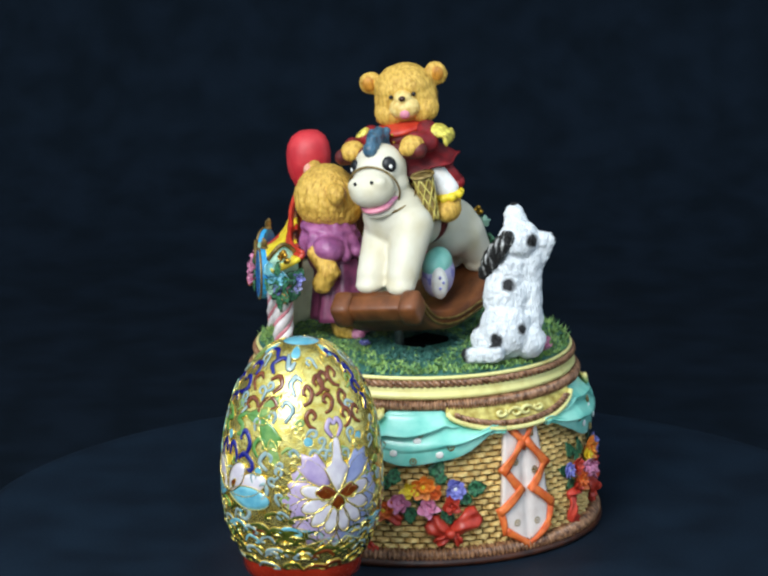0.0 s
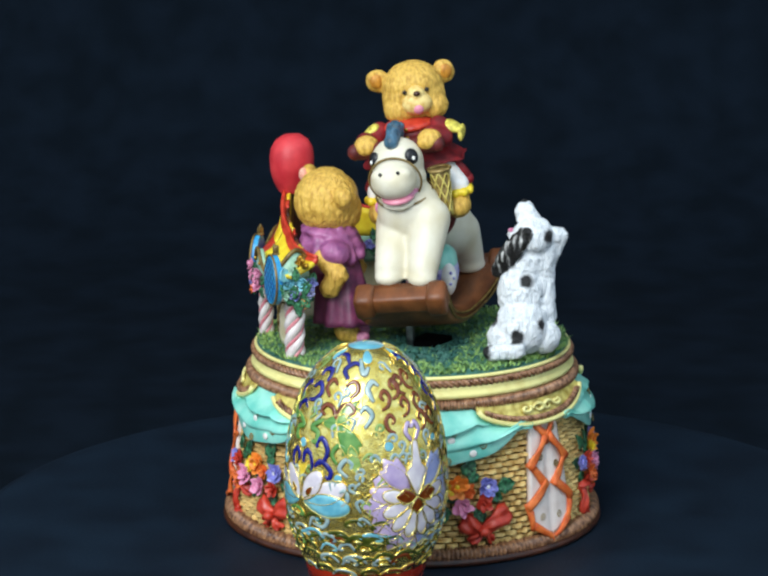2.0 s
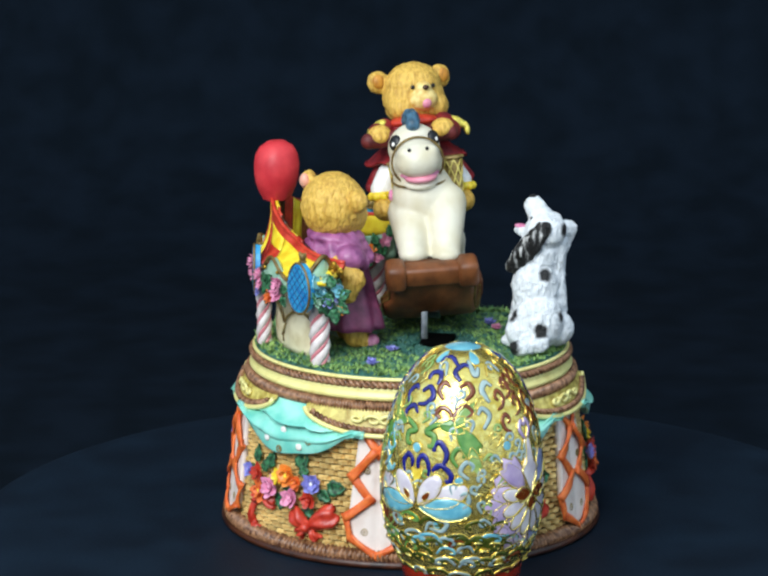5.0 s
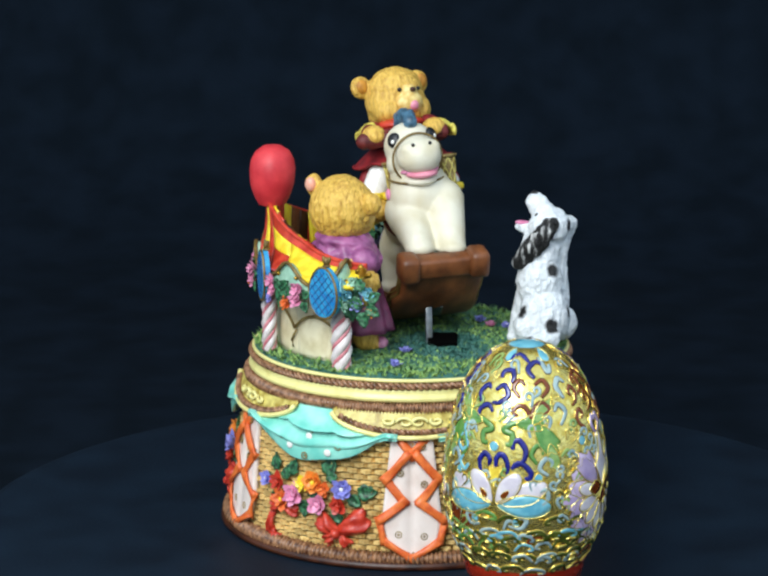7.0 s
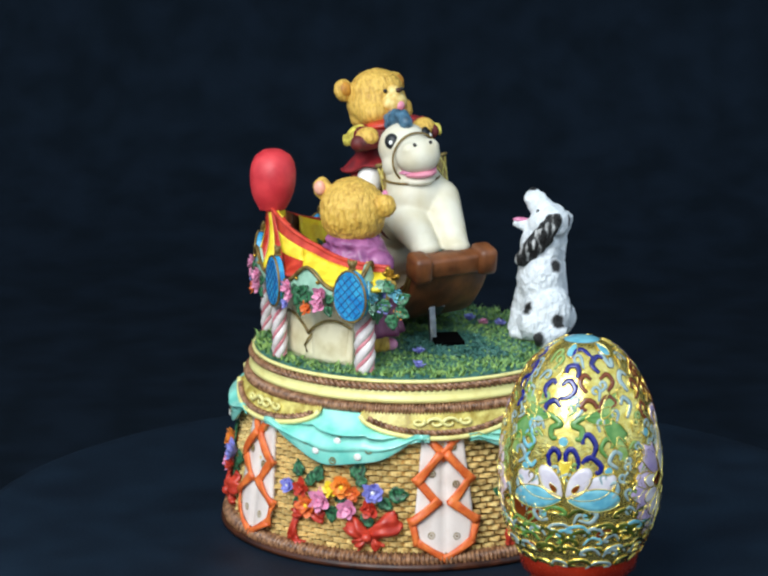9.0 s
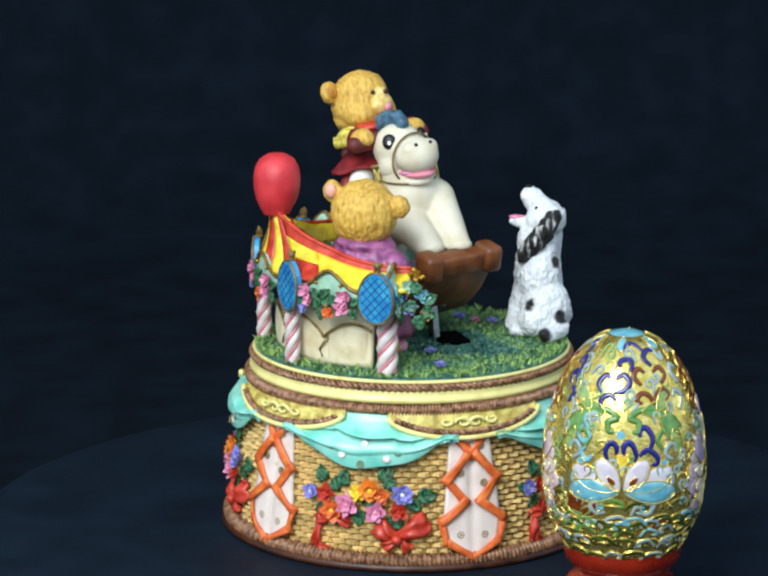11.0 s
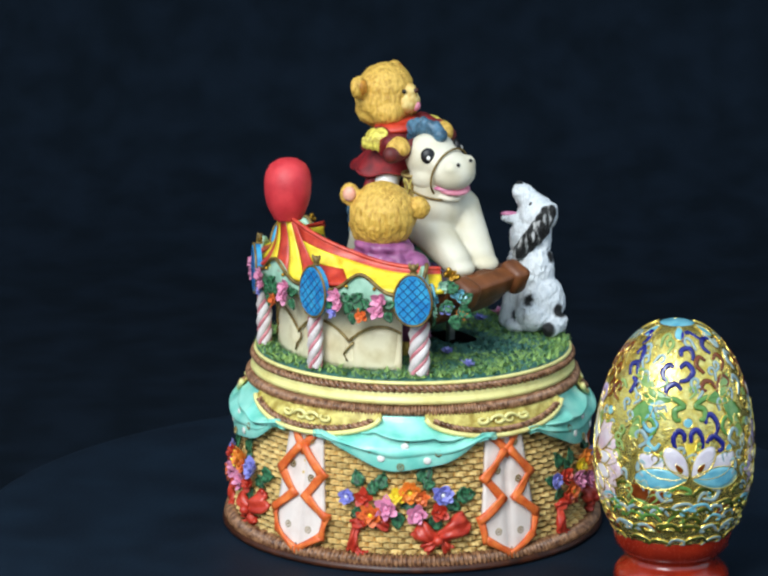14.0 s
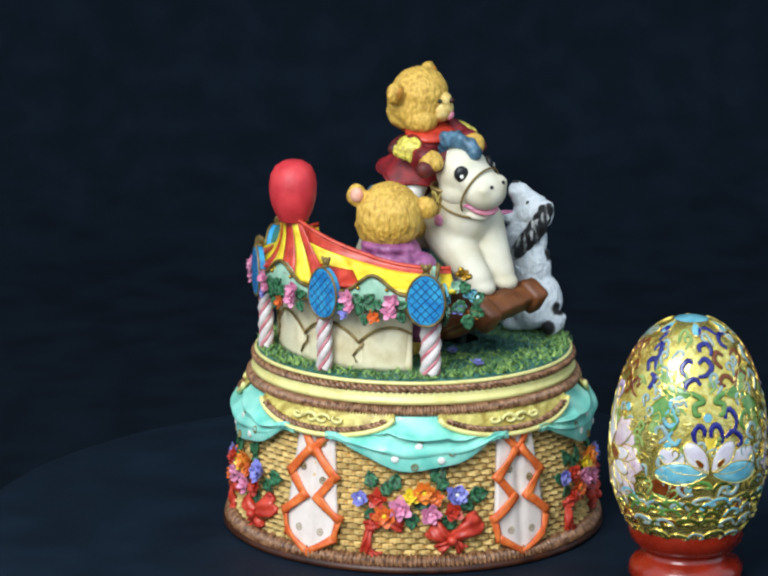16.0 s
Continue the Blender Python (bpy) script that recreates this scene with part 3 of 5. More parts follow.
def roof_piece(d0, d1, v0, v1, material, label):
    n, k = max(5, int(abs(d1 - d0) / 1.6)), 8
    pts = np.zeros((k, n, 3))
    for j, d in enumerate(np.linspace(d0, d1, n)):
        for i, v in enumerate(np.linspace(v0, v1, k)):
            fan = d * (0.3 + 0.7 * v) if abs(d) < 26 else math.copysign(abs(d) - 26 * 0.7 * (1 - v) * max(0, 1 - (abs(d) - 26) / 30), d)
            zt, zb = booth_top(fan), 101.0 + 0.8 * math.cos(radians(d * 9.5))
            bulge = 0.7 * math.sin(math.pi * j / (n - 1)) * v if abs(d1 - d0) < 12 else 0.0
            pts[i, j] = booth(PEAK + fan, 56.6 - roof_in(fan) * (1 - v) + 6.8 * v ** 1.6 + bulge, zt + (zb - zt) * v ** 0.75)
    thick(grid_mesh("roof_stripe", pts, material, music_box, label), 1.5)


for k in range(6):
    roof_piece(-26 + 52 / 6 * k, -26 + 52 / 6 * (k + 1), 0, 1, RED if k % 2 else YELLOW, "red tent stripe" if k % 2 else "yellow tent stripe")
for sg in (-1, 1):
    roof_piece(sg * 26, sg * 67, 0.0, 0.17, RED, "long red tent band")
    roof_piece(sg * 36, sg * 67, 0.17, 1.0, YELLOW, "long yellow tent band")
    roof_piece(sg * 26, sg * 36, 0.17, 0.5, YELLOW, "yellow tent stripe")
    roof_piece(sg * 26, sg * 36, 0.5, 1.0, RED, "red tent patch")
line = [booth(PEAK + d, 56.2 - roof_in(d), booth_top(d) + 0.3) for d in np.linspace(-67, 67, 60)]
tube("roof_edge", line, 0.8, RED, music_box, "red roof edge", seg=8)
for k in range(24):
    pts = np.zeros((6, 4, 3))
    for j, d in enumerate(np.linspace(-60 + 5 * k, -55 + 5 * k, 4)):
        for i, v in enumerate(np.linspace(0, 1, 6)):
            pts[i, j] = booth(PEAK + d, 54.4 - roof_in(d) + 1.0 * v + 0.6 * math.sin(math.pi * j / 3), booth_top(d) * (1 - v) + 92 * v)
    thick(grid_mesh("lining_strip", pts, (WOOD, YELLOW, RED, WOOD_DARK)[k % 4], music_box, "striped inside of the booth"), 1.0)
pts = np.zeros((5, 20, 3))
pale = np.zeros((5, 20, 3))
for j, d in enumerate(np.linspace(-62, -24, 20)):
    for i, v in enumerate(np.linspace(0, 1, 5)):
        pts[i, j] = booth(PEAK + d, 53.4 - roof_in(d) - 0.8 * v, booth_top(d) * (1 - v) + 99.5 * v)
        pale[i, j] = booth(PEAK + d, 52.4 - roof_in(d) + 0.6 * math.sin(6 * v), 99.5 - 10 * v)
thick(grid_mesh("inner_canopy", pts, YELLOW, music_box, "yellow inside of the canopy"), 0.8)
thick(grid_mesh("inner_valance", pale, PALE_GREEN, music_box, "pale green inner valance"), 0.8)
for d, z, r, mt in ((-56, 97, 2.8, ROSE), (-48, 94, 2.8, APRICOT), (-40, 95, 2.6, ROSE), (-32, 96, 2.4, VIOLET), (-52, 91, 2.6, ROSE)):
    n = (-math.cos(radians(PEAK + d)), -math.sin(radians(PEAK + d)), 0.2)
    bloom("valance_rose", booth(PEAK + d, 51.2 - roof_in(d), z), n, r, mt, music_box, 5)
    leaf(booth(PEAK + d + 4, 51.4 - roof_in(d), z - 2), n, 5, 40 + 60 * d, LEAF, music_box)
    leaf(booth(PEAK + d - 3, 51.4 - roof_in(d), z + 3), n, 5, 100 + 45 * d, LEAF, music_box)
# balloon-shaped finial
prof = [(0.6, 10.2), (3.6, 9.9), (6.4, 8.0), (8.0, 5.0), (8.55, 1.5), (8.4, -2.5), (7.9, -5.4), (7.0, -8.0), (6.0, -9.8), (5.3, -11.0), (5.0, -11.9), (3.0, -12.4)]
pts = np.zeros((len(prof), 28, 3))
for i, (r, z) in enumerate(prof):
    for j in range(28):
        t = 2 * math.pi * j / 28
        q = r * (1 + 0.022 * math.cos(5 * t + 0.8) + 0.018 * math.cos(3 * t - 1.0 + 0.1 * z)) * (1 + (0.05 * math.cos(9 * t) if z < -9 else 0))
        pts[i, j] = (-58.1 + q * math.cos(t), 0.7 + q * math.sin(t), 131.6 + z + 0.045 * q * math.cos(t - 0.9))
grid_mesh("balloon", pts, BALLOON, music_box, "dented red balloon on the tent's peak", wrap_u=True, caps=True)
# stone wall with gilt waves
pts = np.zeros((8, 90, 3))
for j, d in enumerate(np.linspace(-50, 52, 90)):
    for i, v in enumerate(np.linspace(0, 1, 8)):
        pts[i, j] = booth(PEAK + d, 56.0 - 3.0 * (abs(d) / 55) ** 2 + 0.9 * abs(math.sin(radians(d * 4.8))) * (1 - v) - 0.6 * v, 68.5 + 24 * v)
thick(grid_mesh("booth_wall", pts, STONE, music_box, "cream plaster booth wall"), 2.5)
def wave_z(d):
    return 78.6 + 6.6 * abs(math.sin(radians((d + 19) * 7.1))) ** 0.8


def wall_out(d):
    return 57.0 - 3.0 * (abs(d) / 55) ** 2


tube("gilt_wave", [booth(PEAK + d, wall_out(d), wave_z(d)) for d in np.linspace(-50, 52, 220)], 0.5, AGED_GILT, music_box, "dull gilt wavy moulding", seg=6)
for k in range(-1, 3):
    d = -19 + 25.35 * k
    tube("gilt_stem", [booth(PEAK + d + 2.2 * math.sin(1.3 * q + k), wall_out(d) + 0.1, 78.8 - 2.4 * q) for q in range(4)], 0.42, AGED_GILT, music_box, "dull gilt stem", seg=6)
for d0, d1 in ((-19, 6.3), (6.3, 31.7), (31.7, 51.5), (-44.4, -19)):
    pts = np.zeros((9, 13, 3))
    for j, u in enumerate(np.linspace(-1, 1, 13)):
        d = (d0 + d1) / 2 + (d1 - d0) / 2 * 0.94 * u
        for i, v in enumerate(np.linspace(0, 1, 9)):
            pts[i, j] = booth(PEAK + d, wall_out(d) - 1.2 + 1.6 * math.sqrt(max(0, 1 - u * u)) * math.sin(math.pi * (0.12 + 0.76 * v)) ** 0.5, 69 + (wave_z(d) - 70.0) * v)
    thick(grid_mesh("plaster_cell", pts, STONE, music_box, "swelling cream plaster cell"), 1.2)
POSTS = [-59.0, -21.0, 18.5, 56.5]
SHIELD_SHIFT = {-59.0: -1.6, -21.0: 2.0, 18.5: 0.0, 56.5: 0.0}
for pa in POSTS:
    deg = PEAK - pa
    rr = 56.6 if abs(pa) > 40 else 61.6
    base = booth(deg, rr, 0)
    stout = 1.04 if abs(pa) > 40 else 0.8
    n = 64
    for strand, mt in ((0, CANDY_WHITE), (1, CANDY_PINK)):
        bm = bmesh.new()
        for kk in range(3):
            line = []
            for i in range(n):
                a = 2 * math.pi * (i / n * 1.3 + kk / 3 + strand / 6)
                line.append((base[0] + stout * (1.95 + 0.6 * strand) * math.cos(a), base[1] + stout * (1.95 + 0.6 * strand) * math.sin(a), 69 + 25 * i / n))
            ring = sweep_points(line, stout * (1.85 if strand == 0 else 0.85), 6)
            vs = [[bm.verts.new(q) for q in row] for row in ring]
            for i in range(n - 1):
                for j in range(6):
                    bm.faces.new((vs[i][j], vs[i][(j + 1) % 6], vs[i + 1][(j + 1) % 6], vs[i + 1][j]))
        if strand == 0:
            candy = part("candy_post", bm, mt, music_box, "white and pink twisted candy post")
        else:
            part("pink_twist", bm, mt, candy, "pink twisted stripe")
    # blue quilted shield over each post
    deg += SHIELD_SHIFT[pa]
    rz = radians(deg - (8 if pa < 0 else 0))
    side, nor = Vector((-math.sin(rz), math.cos(rz), 0)), Vector((math.cos(rz), math.sin(rz), 0))
    mid = Vector(booth(deg, 64.2, 97.6))
    bm = bmesh.new()
    ring0 = []
    for i in range(25):
        a = 2 * math.pi * i / 24
        ring0.append(mid + side * (6.9 * math.cos(a) * (1 - 0.1 * math.sin(a))) + Vector((0, 0, 9.3 * math.sin(a))) + nor * 0.3)
    bmv = [bm.verts.new(q) for q in ring0[:24]]
    top = [bm.verts.new(mid + (q - mid) * 0.93 + nor * 1.2) for q in ring0[:24]]
    back = [bm.verts.new(q - nor * 1.6) for q in ring0[:24]]
    bm.faces.new(top)
    bm.faces.new(back[::-1])
    for i in range(24):
        bm.faces.new((bmv[i], bmv[(i + 1) % 24], top[(i + 1) % 24], top[i]))
        bm.faces.new((back[i], back[(i + 1) % 24], bmv[(i + 1) % 24], bmv[i]))
    shield = part("quilted_shield", bm, QUILT_BLUE, music_box, "blue quilted oval shield with gilt rim", smooth=False)
    bm = bmesh.new()
    for sgn in (-1, 1):
        for kk in range(-7, 8):
            off = kk * 2.3
            ends = []
            for t in np.linspace(-12, 12, 49):
                x, z = t * 0.707 + off * 0.707, sgn * (t * 0.707 - off * 0.707)
                if (x / 6.3) ** 2 + (z / 8.6) ** 2 < 0.95:
                    ends.append((x, z))
            if len(ends) > 2:
                a, b = ends[0], ends[-1]
                ring = sweep_points([mid + side * q[0] + Vector((0, 0, q[1])) + nor * 1.42 for q in (a, b)], 0.24, 5, up=tuple(nor))
                vs = [[bm.verts.new(q) for q in row] for row in ring]
                for j in range(5):
                    bm.faces.new((vs[0][j], vs[0][(j + 1) % 5], vs[1][(j + 1) % 5], vs[1][j]))
    part("quilting", bm, QUILT_LINE, shield, "dark blue crossed quilting lines", kind="stuff")
    tube("gilt_rim", [q + nor * 0.7 for q in ring0[:24]], 0.45, BRASS, shield, "dull gilt rim", seg=6, closed=True, up=tuple(nor))
    bm = bmesh.new()
    ball(bm, booth(deg, 63.2, 108.6), (1.2, 1.2, 1.8))
    ball(bm, booth(deg + 1.0, 63.2, 109.2), (0.7, 0.7, 1.6), 14, 14, 0, seg=8, rings=6)
    ball(bm, booth(deg - 1.0, 63.2, 109.2), (0.7, 0.7, 1.6), -14, -14, 0, seg=8, rings=6)
    ball(bm, booth(deg, 63.2, 107.2), (1.5, 1.5, 0.6))
    part("gilt_finial", bm, BRASS, music_box, "small dull gilt finial")
# valance with roses between the shields
for a0, a1 in ((-57.4, -23.0), (-23.0, 18.5), (18.5, 56.5), (56.5, 72)):
    mid = PEAK - (a0 + a1) / 2
    half = (a1 - a0) / 2 * 0.86
    pts = np.zeros((7, 21, 3))
    edge = []
    for j, u in enumerate(np.linspace(-1, 1, 21)):
        zt = 98.6 + 7.0 * math.exp(-(u / 0.42) ** 2) + 2.5 * max(0, abs(u) - 0.75)
        zb = 93.5 - 1.5 * math.cos(u * 6)
        for i, v in enumerate(np.linspace(0, 1, 7)):
            pts[i, j] = booth(mid + half * u, 63.4 + 0.8 * math.sin(math.pi * v), zt + (zb - zt) * v)
        edge.append(booth(mid + half * u, 64.3, zt + 0.2))
    thick(grid_mesh("valance", pts, PALE_GREEN, music_box, "pale green scalloped valance"), 1.4)
    tube("valance_trim", edge, 0.7, BRASS, music_box, "dull gilt trim", seg=6)
    rn = lambda d: (math.cos(radians(d)), math.sin(radians(d)), 0.1)
    wide = half / 17.5
    for u, z, r, mt in ((-0.56, 97.4, 2.6, ROSE), (-0.5, 94.0, 2.0, ROSE), (0.44, 97.2, 2.7, ROSE), (0.4, 93.2, 2.6, ROSE), (0.06, 91.0, 2.3, ORANGE), (-0.62, 91.4, 1.8, VIOLET)):
        if wide < 0.7:
            u = (0.25 + 0.6 * abs(u)) * (1 if a0 < 0 else -1)
            mt, r = (PALE_GREEN if z > 96 else LAVENDER if z > 93.5 else mt), 0.75 * r
        bloom("valance_rose", booth(mid + half * u, 65.2, z), rn(mid + half * u), r * 1.2, mt, music_box, 5, None)
    for u, z, ln, sp in ((-0.1, 97, 4.5, 40), (0.15, 95.2, 5, 160), (-0.25, 94.2, 4.5, 250), (0.62, 92.0, 4, 300), (-0.15, 90.6, 4, 270), (-0.66, 94.0, 4, 200), (0.62, 95.5, 4, 20), (0.0, 94.0, 4.5, 90), (-0.3, 96.6, 4, 130)):
        leaf(booth(mid + half * u, 64.8, z), rn(mid + half * u), ln, sp, LEAF, music_box)
    for u in (-0.32, 0.32):
        bm = bmesh.new()
        ball(bm, booth(mid + half * u, 64.6, 101.0), 0.7, seg=8, rings=6)
        part("gold_stud", bm, GOLD, music_box)
# end valance that turns in towards the lawn beyond the last post on each side
for deg, sg in ((PEAK + 61.0, 1), (PEAK - 61.5, -1)):
    rn = (-sg * math.sin(radians(deg)), sg * math.cos(radians(deg)), 0.08)
    pts = np.zeros((9, 15, 3))
    edge = []
    for j, u in enumerate(np.linspace(-1, 1, 15)):
        zt, zb = 105.0 + 3.6 * math.cos(2.3 * u) - 1.2 * u, 93.0 - 1.4 * math.cos(5 * u)
        for i, v in enumerate(np.linspace(0, 1, 9)):
            pts[i, j] = booth(deg + sg * (1.6 * math.sin(math.pi * v) - 2.5 * u * u), 57.5 + 6.6 * u, zt + (zb - zt) * v)
        edge.append(booth(deg + sg * (0.6 - 2.5 * u * u), 57.5 + 6.6 * u, zt + 0.2))
    thick(grid_mesh("end_valance", pts, PALE_GREEN, music_box, "pale green end valance of the booth"), 1.6)
    tube("valance_trim", edge, 0.8, BRASS, music_box, "dull gilt trim", seg=6)
    for u, z, r, mt in ((-0.8, 96.0, 2.6, VIOLET), (0.6, 97.0, 2.8, EN_CYAN), (0.0, 93.4, 2.0, ROSE), (0.85, 93.4, 2.4, PALE_GREEN), (-0.65, 92.4, 2.2, LAVENDER)):
        bloom("valance_rose", booth(deg + sg * 2.4, 57.5 + 6.6 * u, z), rn, r, mt, music_box, 5)
    for u, z, ln, sp in ((-0.3, 96.0, 6.5, 30), (0.2, 95.0, 6.5, 170), (-0.5, 91.4, 6.5, 250), (0.1, 90.6, 6.5, 290), (0.6, 91.6, 6.5, 330), (0.9, 99.5, 6.0, 100), (-0.85, 97.5, 4.5, 60), (0.85, 94.5, 5, 130)):
        leaf(booth(deg + sg * 2.0, 57.5 + 6.6 * u, z), rn, ln, sp, LEAF if sp != 100 else EN_CYAN, music_box)
    for u in (-0.3, 0.25):
        bm = bmesh.new()
        ball(bm, booth(deg + sg * 1.6, 57.5 + 6.6 * u, 101.5), 0.8, seg=8, rings=6)
        part("gold_stud", bm, GOLD, music_box)
# dressed corner ends of the booth
for a in (-70, 69):
    deg = PEAK - a
    for dz, r, mt, dd in ((106, 2.0, GOLD, 0), (99, 3.0, EN_CYAN, 2), (94, 2.6, VIOLET, -2), (92, 2.4, APRICOT, 3), (102, 2.6, PALE_GREEN, -3)):
        bloom("corner_flower", booth(deg + dd, 61.5, dz), (math.cos(radians(deg)), math.sin(radians(deg)), 0.1), r, mt, music_box, 5)
    for dz, sp in ((97, 30), (95, 200), (90, 280), (101, 120), (93, 330)):
        leaf(booth(deg + random.uniform(-4, 4), 62.3, dz), (math.cos(radians(deg)), math.sin(radians(deg)), 0.1), 5.5, sp, LEAF, music_box)
    bm = bmesh.new()
    for q in range(5):
        ball(bm, booth(deg - 2 + q, 60.5, 106 + 1.6 * math.sin(q * 1.4)), 1.1, seg=8, rings=6)
    part("gilt_scroll", bm, GOLD, music_box, "gilt scroll at the roof corner")

# ---- rocking horse with its rider, keyed on the music box ----
horse = holder("rocking_horse", music_box)
tagged(horse, "ivory rocking horse carrying a teddy bear rider")


def hp(name, bm, mat, label="", voxel=0.0, rounds=4, smooth=True):
    ob = part(name, bm, mat, horse, label, smooth=smooth)
    return melt(ob, voxel, rounds) if voxel else ob


# rocker: a thick curved board with a cross bar at each end
keel = curve_line([(32.4, 0, 54.0), (27.5, 0, 46.8), (20, 0, 40.6), (10, 0, 36.4), (0, 0, 34.8), (-12, 0, 34.3), (-24, 0, 34.8), (-35, 0, 36.6), (-43, 0, 39.0)], 5)
slope = np.gradient(keel, axis=0)


def skew(x):
    return max(0.0, 20 - x) * 0.16


slope /= np.linalg.norm(slope, axis=1)[:, None]
lift = np.stack([slope[:, 2], np.zeros(len(keel)), -slope[:, 0]], 1)
pts = np.zeros((len(keel), 16, 3))
for i in range(len(keel)):
    for j, (y, r) in enumerate(((-14.5, 2.6), (-13, 3.4), (0, 3.6), (14.5, 3.4), (15.8, 2.6), (16.2, 0.8), (16.2, -1.6), (15.8, -2.8), (14.5, -3.4), (10, -3.6), (0, -3.6), (-8, -3.6), (-13, -3.4), (-14.5, -2.8), (-15, -1.6), (-15, 0.8))):
        wide = 1.16 if y < 0 and keel[i][0] < 22 else 1.0
        pts[i, j] = keel[i] + lift[i] * r + np.array([0, y * wide + skew(keel[i][0]), 0])
grid_mesh("rocker_board", pts, WOOD, horse, "brown curved rocker board", wrap_u=True, caps=True)
for bx, bz in ((33.5, 51.0), (-42.5, 38.0)):
    bm = bmesh.new()
    block(bm, (bx, 0.5 + skew(bx), bz), (7.4, 25, 7.4), 0, 25, 0, bevel=1.3)
    hp("cross_bar", bm, WOOD, "brown rocker cross bar")
    for y in (-13.2, 13.4):
        bm = bmesh.new()
        block(bm, (bx + 0.7, y + skew(bx), bz + 0.2), (10.2, 7.4, 10.2), 0, 25, 0, bevel=2.0)
        hp("bar_knob", bm, WOOD, "rounded brown bar end")
for y in (-15.4, 16.6):
    for rr in (0.6, -1.4):
        tube("gilt_line", [tuple(keel[i] + lift[i] * rr + np.array([0, y * (1.16 if y < 0 and keel[i][0] < 22 else 1.0) + skew(keel[i][0]), 0])) for i in range(2, len(keel) - 1)], 0.5, BRASS, horse, "gilt line along the rocker", seg=6)
bm = bmesh.new()
block(bm, (16.5, -1.5, 28), (2.6, 2.6, 22), bevel=0.4)
hp("rocking_post", bm, STEEL, "steel rocking post")
bm = bmesh.new()
block(bm, (12, -0.5, 34.6), (9, 9, 3.0), 0, -22, 0, bevel=0.5)
hp("post_plate", bm, STEEL, "steel mounting plate")

bm = bmesh.new()
ball(bm, (-8, -0.2, 70.0), (23, 11.2, 10.4), 0, -18, 0)
ball(bm, (8, -1, 77.5), (10.5, 12.0, 12.4))
ball(bm, (-27.5, 3.4, 59.5), (12.6, 12.4, 11.4))
limb(bm, (8, -2.6, 82), (9, -4.5, 93), 10.0, 8.8)
for y in (-5.9, 5.9):
    limb(bm, (10.5 if y > 0 else 5.0, 7.0 if y > 0 else y, 75 if y > 0 else 71), (22.6, 0.5 + y * 1.05, 59.0), 8.0 if y > 0 else 8.6, 5.6)
    ball(bm, (24.4, 0.6 + y * 1.04, 56.8), (6.2, 5.5, 3.4))
    limb(bm, (-29, 4.0 + y * 0.95, 58), (-35.0, 5.0 + y * 1.1, 46), 7.8, 5.8)
    ball(bm, (-36.0, 5.0 + y * 1.1, 42.6), (6.8, 6.0, 3.6))
hp("horse_body", bm, CREAM, "smooth ivory horse body", 0.9, 5)
bm = bmesh.new()
ball(bm, (8.4, -5, 97.4), (9.8, 9.9, 9.4))
ball(bm, (9.5, -5, 91.5), (8.5, 10.2, 7.5))
ball(bm, (19.0, -5, 93.6), (7.9, 8.7, 6.9), 0, 14, 0)
ball(bm, (14.5, -5, 96.6), (8, 8.2, 6.2), 0, 25, 0)
for y in (-9.2, -0.8):
    ball(bm, (21.8, y, 96.0), (3.4, 3.6, 3.2))
ball(bm, (14.8, -4.6, 85.0), (7.6, 7.0, 2.4), 0, 12, 0)
hp("horse_head", bm, CREAM, "ivory horse head", 0.7, 7)
bm = bmesh.new()
ball(bm, (17.8, -4.6, 87.2), (6.6, 6.2, 2.0), 0, 10, 0)
hp("mouth", bm, PINK, "open pink mouth")
bm = bmesh.new()
ball(bm, (15.4, -4.6, 88.2), (7.4, 7.4, 1.6), 0, 4, 0)
hp("mouth_gap", bm, ROSE, "deeper pink mouth lining")
for x, y, z, s in ((13.6, -12.2, 100.4, -1), (15.0, 2.0, 100.8, 1)):
    bm = bmesh.new()
    ball(bm, (x, y, z), (1.5, 2.7, 3.0), 0, -14, 44 * s)
    hp("eye", bm, BLACK, "black painted eye")
    bm = bmesh.new()
    ball(bm, (x + 1.15, y + 0.95 * s, z - 0.4), (0.4, 0.7, 0.8), 0, -14, 44 * s)
    hp("eye_glint", bm, WHITE, "white painted eye dot")
for y in (-8.4, -1.8):
    bm = bmesh.new()
    ball(bm, (24.9, y, 97.8), 0.7, seg=8, rings=6)
    hp("nostril", bm, BLACK, "small black nostril")
# mane
bm = bmesh.new()
for k in range(7):
    t = k / 6
    limb(bm, (13.5 - 13 * t, -5 + 0.5 * math.sin(k), 106.4 + 2.2 * math.sin(math.pi * t)), (11 - 13 * t, -5 + math.cos(k * 2), 109.6 + 1.5 * math.sin(math.pi * t) - 1.5 * t), 2.8, 1.8, 8)
for k in range(6):
    limb(bm, (1 - k * 0.8, -5, 106 - 3 * k), (-2.5 - k * 0.6, -5, 107 - 3.2 * k), 2.4, 1.2, 8)
hp("mane", bm, SLATE, "slate blue mane", 0.4, 2)
